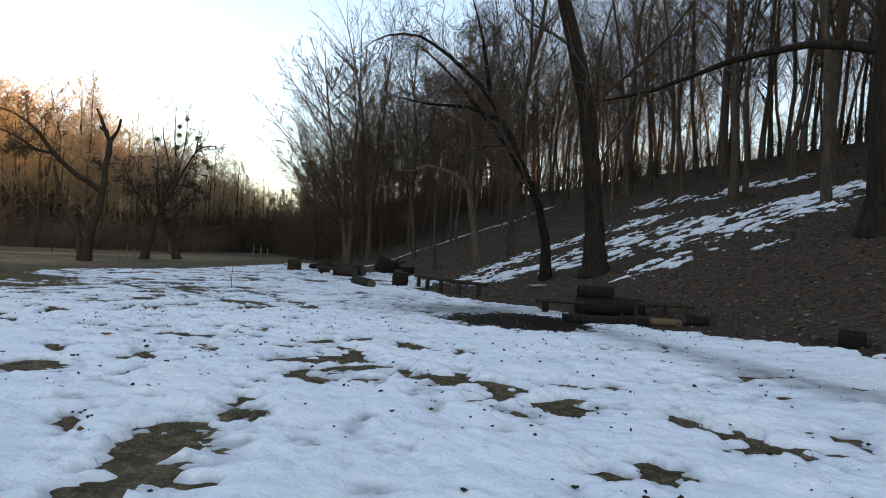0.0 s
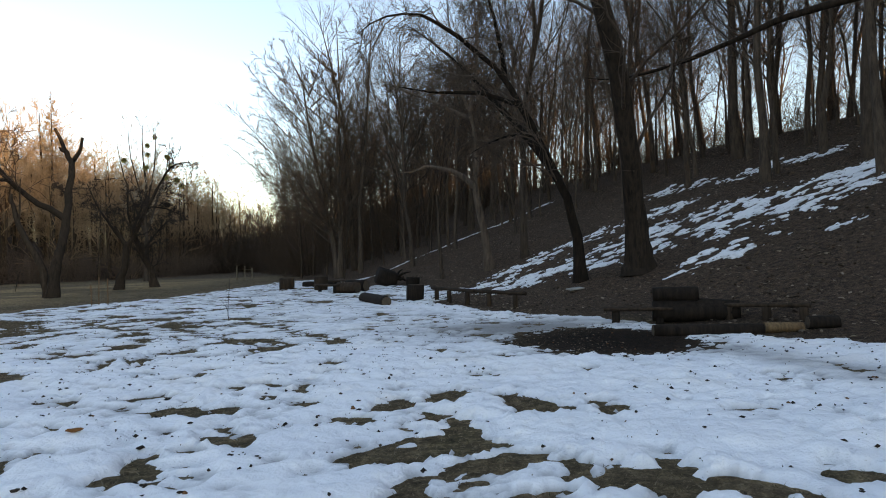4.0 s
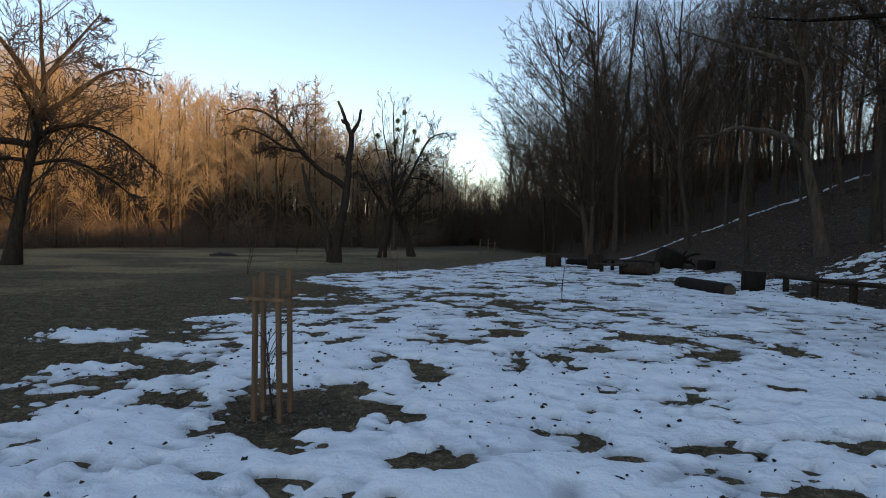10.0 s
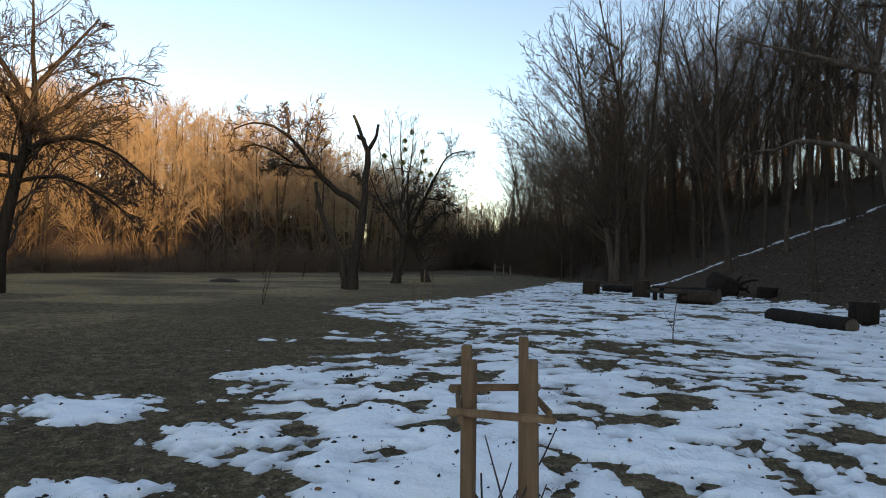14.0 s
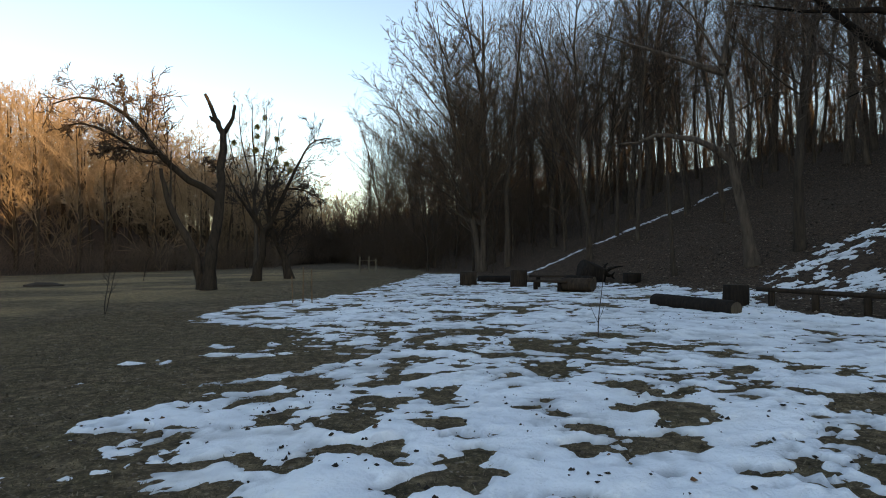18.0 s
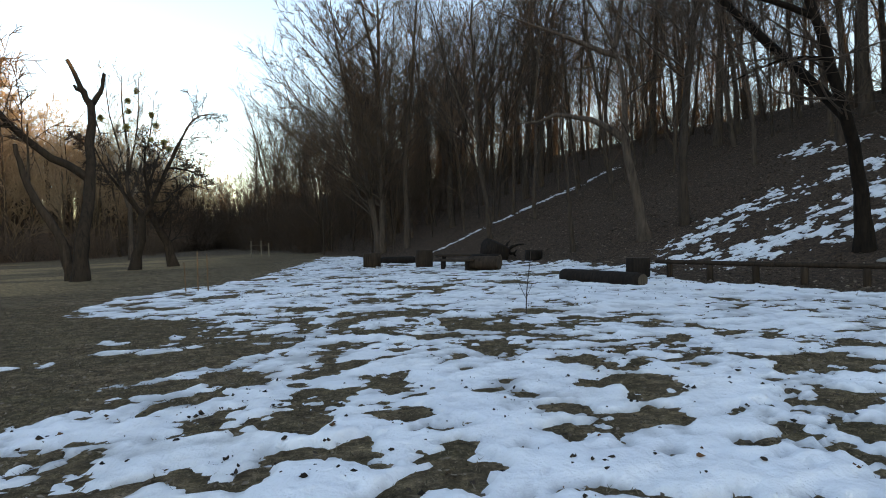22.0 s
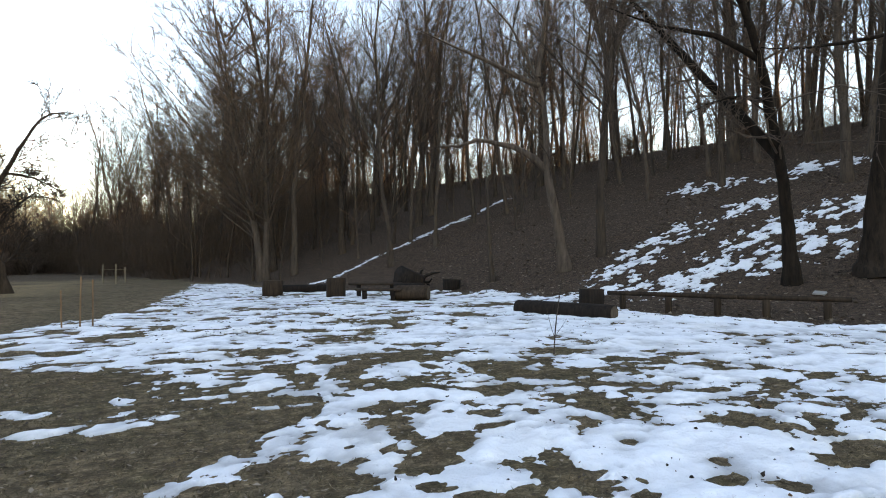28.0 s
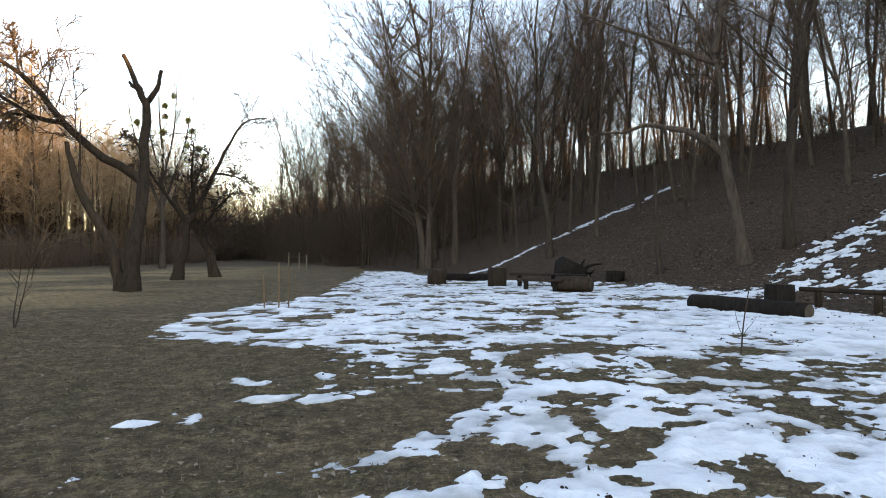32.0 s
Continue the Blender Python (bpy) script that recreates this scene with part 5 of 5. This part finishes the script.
def end_disc(parent, a, b, radius, seed):
    """The sawn face of a log that runs from a to b, at b."""
    a, b = Vector(a), Vector(b)
    d = (b - a).normalized()
    return part("sawn_end", laid(rod(0.014, radius * 0.9, seed, 14, 0.04), b - d * 0.004, b + d * 0.01), LOG_END, parent, "paler sawn wood with rings")


def upright_stump(x, y, radius, height, label, mat=LOG, seed=3, group="log seats"):
    z = ground_at(x, y)
    root = thing("log_stump", (x, y, z), label, "stump", group)
    log_between("log", (0, 0, -0.05), (0.02, 0.01, height), radius, mat, root, "", seed, 0.08)
    end_disc(root, (0, 0, 0), (0.02, 0.01, height), radius, seed)
    return root


def lying_log(x0, y0, x1, y1, radius, label, mat=LOG, seed=5, sunk=0.05):
    z = ground_at((x0 + x1) / 2, (y0 + y1) / 2)
    cx, cy = (x0 + x1) / 2, (y0 + y1) / 2
    root = thing("lying_log", (cx, cy, z), label, "log", "log seats")
    h = radius - sunk
    log_between("log", (x0 - cx, y0 - cy, h), (x1 - cx, y1 - cy, h), radius, mat, root, "", seed, 0.09)
    end_disc(root, (x0 - cx, y0 - cy, h), (x1 - cx, y1 - cy, h), radius, seed)
    end_disc(root, (x1 - cx, y1 - cy, h), (x0 - cx, y0 - cy, h), radius, seed + 1)
    return root


def rail(posts, height, label, radius=0.06, over=0.45, seed=40):
    """A low rail of round poles on short posts."""
    x0, y0 = posts[0]
    z0 = ground_at(x0, y0)
    root = thing("low_log_rail", (x0, y0, z0), label, "railing")
    tops = []
    for k, (x, y) in enumerate(posts):
        z = ground_at(x, y)
        log_between("post", (x - x0, y - y0, z - z0 - 0.1), (x - x0, y - y0, z - z0 + height), 0.085, LOG_BROWN, root, "", seed + k, 0.06)
        tops.append(Vector((x - x0, y - y0, z - z0 + height + radius * 0.8)))
    mid = len(tops) // 2
    for run in (tops[:mid + 1], tops[mid:]):
        a, b = run[0], run[-1]
        d = (b - a).normalized() * over
        log_between("pole", a - d, b + d + Vector((0, 0, 0.0)), radius, LOG_BROWN, root, "", seed + 9, 0.05)
    return root


def bench(x0, y0, x1, y1, height, label, seed=60):
    """A half-log plank on two short legs."""
    cx, cy = (x0 + x1) / 2, (y0 + y1) / 2
    z = ground_at(cx, cy)
    root = thing("log_bench", (cx, cy, z), label, "bench", "log seats")
    a, b = Vector((x0 - cx, y0 - cy, height)), Vector((x1 - cx, y1 - cy, height))
    part("seat", laid(rod((b - a).length, 0.15, seed, 12, 0.05, 0.35), a, b), LOG_BROWN, root, "", True)
    for f in (0.18, 0.82):
        p = a.lerp(b, f)
        log_between("leg", (p.x, p.y, -0.08), (p.x, p.y, height - 0.02), 0.09, LOG, root, "", seed + 1, 0.06)
    return root


def build_log_seats():
    # near seat by the leaf-filled hollow
    z = ground_at(4.45, 15.25)
    seat = thing("carved_log_seat", (4.45, 15.25, z), "dark carved log seat with a block on its back", "bench", "log seats")
    log_between("seat_log", (-0.85, 0.27, 0.2), (0.8, -0.27, 0.2), 0.23, LOG, seat, "", 70, 0.1)
    log_between("back_block", (-0.82, 0.3, 0.56), (0.06, 0.0, 0.57), 0.16, LOG, seat, "squared dark block", 71, 0.12)
    log_between("side_block", (0.02, 0.02, 0.3), (0.66, -0.2, 0.26), 0.19, LOG, seat, "worn lower block", 73, 0.14)
    end_disc(seat, (-0.85, 0.27, 0.2), (0.8, -0.27, 0.2), 0.23, 72)
    bench(2.55, 15.65, 3.95, 15.3, 0.33, "low half-log bench on short legs beside the seat", 61)
    rail([(5.0, 14.9), (5.45, 14.3), (5.85, 13.75)], 0.26, "low pole on short posts by the slope", 0.045, 0.12, 63)
    lying_log(2.85, 13.62, 4.75, 13.3, 0.13, "long dark log edging the leafy hollow", LOG, 74)
    lying_log(4.78, 13.28, 5.42, 13.15, 0.1, "split log with pale stripped wood", LOG_RAW, 76, 0.02)
    lying_log(5.5, 13.12, 5.98, 13.0, 0.12, "short dark rotten end of a split log", LOG, 75, 0.02)
    upright_stump(7.2, 10.2, 0.2, 0.28, "small dark rotten stump at the foot of the bank", LOG, 78)
    # seat by the low rail
    lying_log(-3.75, 25.3, -2.7, 22.55, 0.19, "long dark fallen log lying on snow", LOG, 80)
    upright_stump(-1.75, 24.75, 0.33, 0.58, "broad dark log stump at the end of the rail", LOG, 82)
    rail([(-0.95, 24.4), (-0.55, 23.1), (0.0, 22.05), (0.62, 21.2), (1.3, 20.2)], 0.42, "low rail of brown round poles on short posts")
    # ring of stumps further on
    upright_stump(-9.15, 36.1, 0.42, 0.62, "broad brown log stump standing in snow", LOG_BROWN, 84)
    upright_stump(-6.9, 34.2, 0.36, 0.74, "tall brown log stump standing in snow", LOG_BROWN, 86)
    upright_stump(-2.0, 34.1, 0.36, 0.42, "low dark log stump on leaves", LOG, 88)
    lying_log(-5.5, 30.9, -4.5, 30.2, 0.27, "short thick brown log section on snow", LOG_BROWN, 90, 0.02)
    lying_log(-5.2, 31.9, -4.2, 31.3, 0.28, "short thick dark log section beside the bench", LOG, 92, 0.0)
    bench(-6.7, 31.6, -5.4, 30.5, 0.36, "low plank bench on short log legs", 65)
    bench(-6.4, 34.0, -4.6, 32.9, 0.5, "narrow plank bench between the stumps", 67)
    lying_log(-8.6, 38.2, -6.4, 37.4, 0.2, "dark log lying at the edge of the snow", LOG, 94)
    # uprooted stump
    rng = np.random.default_rng(35)
    x, y = -3.4, 35.4
    root = thing("uprooted_stump", (x, y, ground_at(x, y)), "dark uprooted tree stump with broken roots", "stump")
    log_between("stump_body", (0.35, 0.2, 0.3), (-0.5, -0.25, 0.62), 0.5, LOG, root, "", 96, 0.16)
    for k in range(8):
        a = rng.uniform(0, 6.28)
        q = wander(rng, (0.3, 0.2, 0.45), (math.cos(a), 0.4 * math.sin(a), rng.uniform(-0.2, 0.35)), rng.uniform(0.6, 1.2), 5, 0.3, -0.05)
        t = Tubes()
        t.add(q, np.linspace(0.12, 0.025, 5), 7)
        part_mesh("root", t.mesh("root"), LOG, root)
    # pale flat slab
    bm = bmesh.new()
    bmesh.ops.create_cube(bm, size=1, matrix=pose(0, 0, 0.05, 4, -3, 30) @ Matrix.Diagonal((0.6, 0.3, 0.05, 1)))
    bmesh.ops.bevel(bm, geom=bm.edges[:], offset=0.012, segments=2, affect="EDGES")
    slab = part("flat_slab", bm, SLAB)
    slab.location = (3.6, 22.0, ground_at(3.6, 22.0) + 0.03)
    tagged(slab, "pale flat slab lying on dead leaves", "slab")


build_log_seats()


def stake_mesh(height, w):
    bm = bmesh.new()
    bmesh.ops.create_cube(bm, size=1, matrix=Matrix.Translation((0, 0, height / 2)) @ Matrix.Diagonal((w, w, height, 1)))
    bmesh.ops.bevel(bm, geom=bm.edges[:], offset=w * 0.09, segments=2, affect="EDGES")
    return bm


def slat(a, b, w, h, mat, parent):
    a, b = Vector(a), Vector(b)
    bm = bmesh.new()
    ln = (b - a).length
    bmesh.ops.create_cube(bm, size=1, matrix=Matrix.Translation((ln / 2, 0, 0)) @ Matrix.Diagonal((ln, w, h, 1)))
    bmesh.ops.bevel(bm, geom=bm.edges[:], offset=0.005, segments=2, affect="EDGES")
    bmesh.ops.transform(bm, matrix=Matrix.Translation(a) @ (b - a).to_track_quat("X", "Z").to_matrix().to_4x4(), verts=bm.verts)
    return part("crossbar", bm, mat, parent)


def tree_guard(x, y, corners, height, w, mat, label, bar_at, seed, bars=True):
    rng = random.Random(seed)
    z = ground_at(x, y)
    root = thing("tree_guard", (x, y, z), label, "tree guard", "sapling guards")
    tops = []
    for dx, dy, lift in corners:
        zz = ground_at(x + dx, y + dy) - z
        s = part("stake", stake_mesh(height + lift + 0.15, w), mat, root)
        s.matrix_basis = pose(dx, dy, zz - 0.15, rng.uniform(-1.2, 1.2), rng.uniform(-1.2, 1.2), rng.uniform(-12, 12))
        tops.append(Vector((dx, dy, zz + bar_at)))
    if bars:
        n = len(tops)
        for k in range(n):
            a, b = tops[k], tops[(k + 1) % n]
            d = (b - a).normalized() * 0.07
            off = Vector((d.y, -d.x, 0)).normalized() * (w / 2 + 0.014)
            slat(a - d + off + Vector((0, 0, rng.uniform(-0.02, 0.02))), b + d + off + Vector((0, 0, rng.uniform(-0.03, 0.03))), 0.018, 0.028, mat, root)
    return root


def sapling(x, y, height, label, seed, stems=1, spread=0.5, r=0.012, twigs=6):
    rng = np.random.default_rng(seed)
    root = thing("sapling", (x, y, ground_at(x, y)), label, "sapling")
    T = Tubes()
    for _ in range(stems):
        q = wander(rng, (0, 0, -0.05), (rng.normal(0, 0.12 * stems), rng.normal(0, 0.12 * stems), 1), height * rng.uniform(0.8, 1.05), 7, 0.09, 0.03)
        T.add(q, np.linspace(r, r * 0.4, 7), 6)
        for _ in range(twigs):
            p, axis = along(q, rng.uniform(0.2, 0.95))
            C = Tubes()
            C.add(wander(rng, p, side_way(rng, axis, spread), height * rng.uniform(0.15, 0.4), 4, 0.1, 0.1), np.linspace(r * 0.5, r * 0.25, 4), 4)
            part_mesh("twig", C.mesh("twig"), TWIG_DARK, root)
    part_mesh("stem", T.mesh("stem"), TWIG_DARK, root)
    return root


def build_saplings():
    tree_guard(-7.99, 9.42, [(-0.18, -0.2, 0.03), (0.06, -0.19, 0.04), (-0.03, 0.1, 0.08), (-0.25, 0.03, 0.05)], 1.15, 0.038, STAKE, "four square wooden stakes with crossbars round a sapling", 1.0, 51)
    sapling(-8.08, 9.36, 0.85, "young bare sapling inside wooden stakes", 52, 2, 0.6, 0.009)
    sapling(-6.75, 18.85, 1.35, "single thin bare sapling standing in snow", 53, 1, 0.7, 0.012, 2)
    tree_guard(-14.3, 26.4, [(-0.28, 0.0, -0.1), (0.1, -0.2, 0.2), (0.3, 0.1, 0.12)], 0.95, 0.03, STAKE, "three thin weathered stakes round a sapling", 0.9, 54, False)
    tree_guard(-17.4, 55.5, [(-0.6, 0, 0), (0.2, -0.3, 0), (0.7, 0.2, -0.2)], 1.3, 0.09, STAKE_PALE, "pale wooden stakes with a crossbar on the meadow", 0.95, 55)
    sapling(-18.9, 23.7, 1.45, "small branching bare sapling on the grass", 56, 2, 0.9, 0.014)
    sapling(-29.5, 44.0, 1.6, "small bare sapling far out on the meadow", 57, 2, 0.7, 0.02)
    # earth heap on the meadow
    bm = bmesh.new()
    bmesh.ops.create_icosphere(bm, subdivisions=3, radius=1)
    for v in bm.verts:
        k = 1 + 0.25 * noise.noise(v.co * 2.3)
        v.co = Vector((v.co.x * 1.1 * k, v.co.y * 0.6 * k, v.co.z * 0.22 * k))
    heap = part("earth_heap", bm, EARTH, None, "", True)
    heap.location = (-33.0, 40.0, ground_at(-33.0, 40.0))
    tagged(heap, "low heap of dark earth on the meadow", "earth heap")


build_saplings()


# ---- small stuff on the ground ----
def leaf_cloud(name, label, mat, spots, size, seed, lift=0.006, curl=0.5):
    rng = np.random.default_rng(seed)
    n = len(spots)
    P = np.array(spots)
    a = rng.uniform(0, 6.283, n)
    s = rng.uniform(size[0], size[1], n)
    d = np.stack([np.cos(a), np.sin(a)], -1)
    e = np.stack([-d[:, 1], d[:, 0]], -1) * 0.55
    up = rng.uniform(0.05, curl, (n, 4)) * s[:, None]
    corners = []
    for k, (p, q) in enumerate(((-1, 0), (0.1, -1), (1, 0), (-0.1, 1))):
        xy = P[:, :2] + (d * p + e * q) * s[:, None] * 0.5
        corners.append(np.concatenate([xy, (P[:, 2] + lift + up[:, k])[:, None]], 1))
    V = np.stack(corners, 1).reshape(-1, 3)
    F = np.arange(n * 4).reshape(n, 4)
    tri = np.concatenate([F[:, (0, 1, 2)], F[:, (0, 2, 3)]])
    ob = part_mesh(name, mesh_from(name, V, tri, False), mat)
    return tagged(ob, label, "leaves", "", "stuff")


def clod_cloud(name, label, mat, spots, size, seed):
    """Small uneven clods and curled leaves: one squashed lump each."""
    rng = np.random.default_rng(seed)
    P = np.array(spots)
    n = len(P)
    k = 6
    ang = np.arange(k) / k * 2 * np.pi
    s = size[0] + (size[1] - size[0]) * rng.random(n) ** 2.2
    turn = rng.uniform(0, 6.283, n)
    flat = rng.uniform(0.35, 1.0, n)
    rad = rng.uniform(0.55, 1.15, (n, k))
    lx, ly = np.cos(ang) * rad * s[:, None], np.sin(ang) * rad * s[:, None] * flat[:, None]
    c, d = np.cos(turn)[:, None], np.sin(turn)[:, None]
    ring = np.stack([P[:, 0:1] + lx * c - ly * d, P[:, 1:2] + lx * d + ly * c, P[:, 2:3] + rng.uniform(-0.2, 0.5, (n, k)) * s[:, None] * 0.5], -1)
    top = P + np.stack([rng.normal(0, 0.2, n) * s, rng.normal(0, 0.2, n) * s, rng.uniform(0.3, 0.9, n) * s], -1)
    low = P - np.array((0, 0, 0.012))
    V = np.concatenate([ring, top[:, None], low[:, None]], 1).reshape(-1, 3)
    base = (np.arange(n) * (k + 2))[:, None]
    F = []
    for i in range(k):
        j = (i + 1) % k
        F.append(np.concatenate([base + i, base + j, base + k], 1))
        F.append(np.concatenate([base + j, base + i, base + k + 1], 1))
    ob = part_mesh(name, mesh_from(name, V, np.concatenate(F)), mat)
    return tagged(ob, label, "leaves", "", "stuff")


def build_litter():
    rng = np.random.default_rng(61)
    clumps = []
    xs = rng.uniform(-14, 8, 24000)
    ys = 0.5 + 27 * rng.random(24000) ** 1.3
    z = terrain(xs, ys)
    mask = fbm(xs * 0.5, ys * 0.5, 63, 3)
    for x, y, zz, m in zip(xs, ys, z, mask):
        c = snow_at(x, y)
        if c > 0.012 and m > 0.40 and rng.random() < (0.2 if y < 8 else 0.42 if y < 16 else 0.2):
            top = zz + c
            for _ in range(int(rng.integers(1, 3))):
                clumps.append((x + rng.normal(0, 0.02), y + rng.normal(0, 0.02), top))
    for _ in range(900):
        a, q = rng.uniform(0, 6.283), math.sqrt(rng.random())
        x, y = 1.75 + 1.8 * q * math.cos(a), 13.3 + 1.9 * q * math.sin(a)
        clumps.append((x, y, ground_at(x, y) + max(snow_at(x, y), 0)))
    clod_cloud("leaves_on_snow", "dark dead leaves and bits of earth scattered on snow", LEAF, clumps, (0.006, 0.036), 64)
    xs, ys = rng.uniform(-2, 24, 26000), rng.uniform(6, 46, 26000)
    u = slope_u(xs, ys)
    ok = u > 1.6 - 2.2 * (ys > 18.5) * (ys < 27) + rng.normal(0, 0.4, len(u))
    xs, ys = xs[ok], ys[ok]
    z = terrain(xs, ys)
    litter = np.stack([xs, ys, z], -1)
    leaf_cloud("slope_leaf_litter", "brown dead leaves covering the slope", LITTER, litter, (0.06, 0.14), 65, 0.0, 0.5)
    xs, ys = rng.uniform(-20, 2, 26000), 9 + 21 * rng.random(26000) ** 1.4
    pale = [(a, b, c) for a, b, c in zip(xs, ys, terrain(xs, ys)) if snow_at(a, b) < 0.004 and slope_u(a, b) < 1]
    leaf_cloud("leaves_on_grass", "pale dead leaves lying in the short grass", LITTER, pale, (0.015, 0.06), 66, 0.004, 0.5)
    bm = bmesh.new()
    bmesh.ops.create_grid(bm, x_segments=6, y_segments=4, size=1)
    for v in bm.verts:
        w = max(0.0, 1 - v.co.x ** 2) ** 0.5
        v.co = Vector((v.co.x * 0.075, v.co.y * 0.04 * w, 0.02 * v.co.x ** 2 + 0.022 * v.co.y ** 2 * w + 0.004 * math.sin(v.co.x * 9)))
    leaf = part("fallen_leaf", bm, ORANGE_LEAF, None, "", True)
    leaf.matrix_basis = pose(-4.55, 8.0, ground_at(-4.55, 8.0) + max(snow_at(-4.55, 8.0), 0) + 0.004, 6, 3, 35)
    tagged(leaf, "curled orange-brown leaf lying on snow", "leaf")
    # short matted grass near the walk
    n = 330000
    xs = rng.uniform(-19, 3, n)
    ys = 4 + 20 * rng.random(n) ** 1.1
    cx, cy = np.clip(np.searchsorted(SNOW_X, xs), 0, len(SNOW_X) - 1), np.clip(np.searchsorted(SNOW_Y, ys), 0, len(SNOW_Y) - 1)
    keep = (SNOW_COVER[cy, cx] < 0.004) & (((xs - 1.75) / 2.0) ** 2 + ((ys - 13.3) / 2.1) ** 2 > 1) & (slope_u(xs, ys) < 0.5 - 2.2 * (ys > 18))
    xs, ys = xs[keep], ys[keep]
    n = len(xs)
    z = terrain(xs, ys)
    h = rng.uniform(0.006, 0.028, n)
    a = rng.uniform(0, 6.283, n)
    w = rng.uniform(0.003, 0.008, n)
    lean = rng.uniform(0.6, 2.6, n) * h
    la = rng.uniform(0, 6.283, n)
    p0 = np.stack([xs - np.cos(a) * w, ys - np.sin(a) * w, z - 0.005], -1)
    p1 = np.stack([xs + np.cos(a) * w, ys + np.sin(a) * w, z - 0.005], -1)
    p2 = np.stack([xs + np.cos(la) * lean, ys + np.sin(la) * lean, z + h], -1)
    V = np.stack([p0, p1, p2], 1).reshape(-1, 3)
    ob = part_mesh("grass_blades", mesh_from("grass_blades", V, np.arange(n * 3).reshape(n, 3), False), BLADE)
    tagged(ob, "short matted olive and straw winter grass", "grass", "", "stuff")


build_litter()
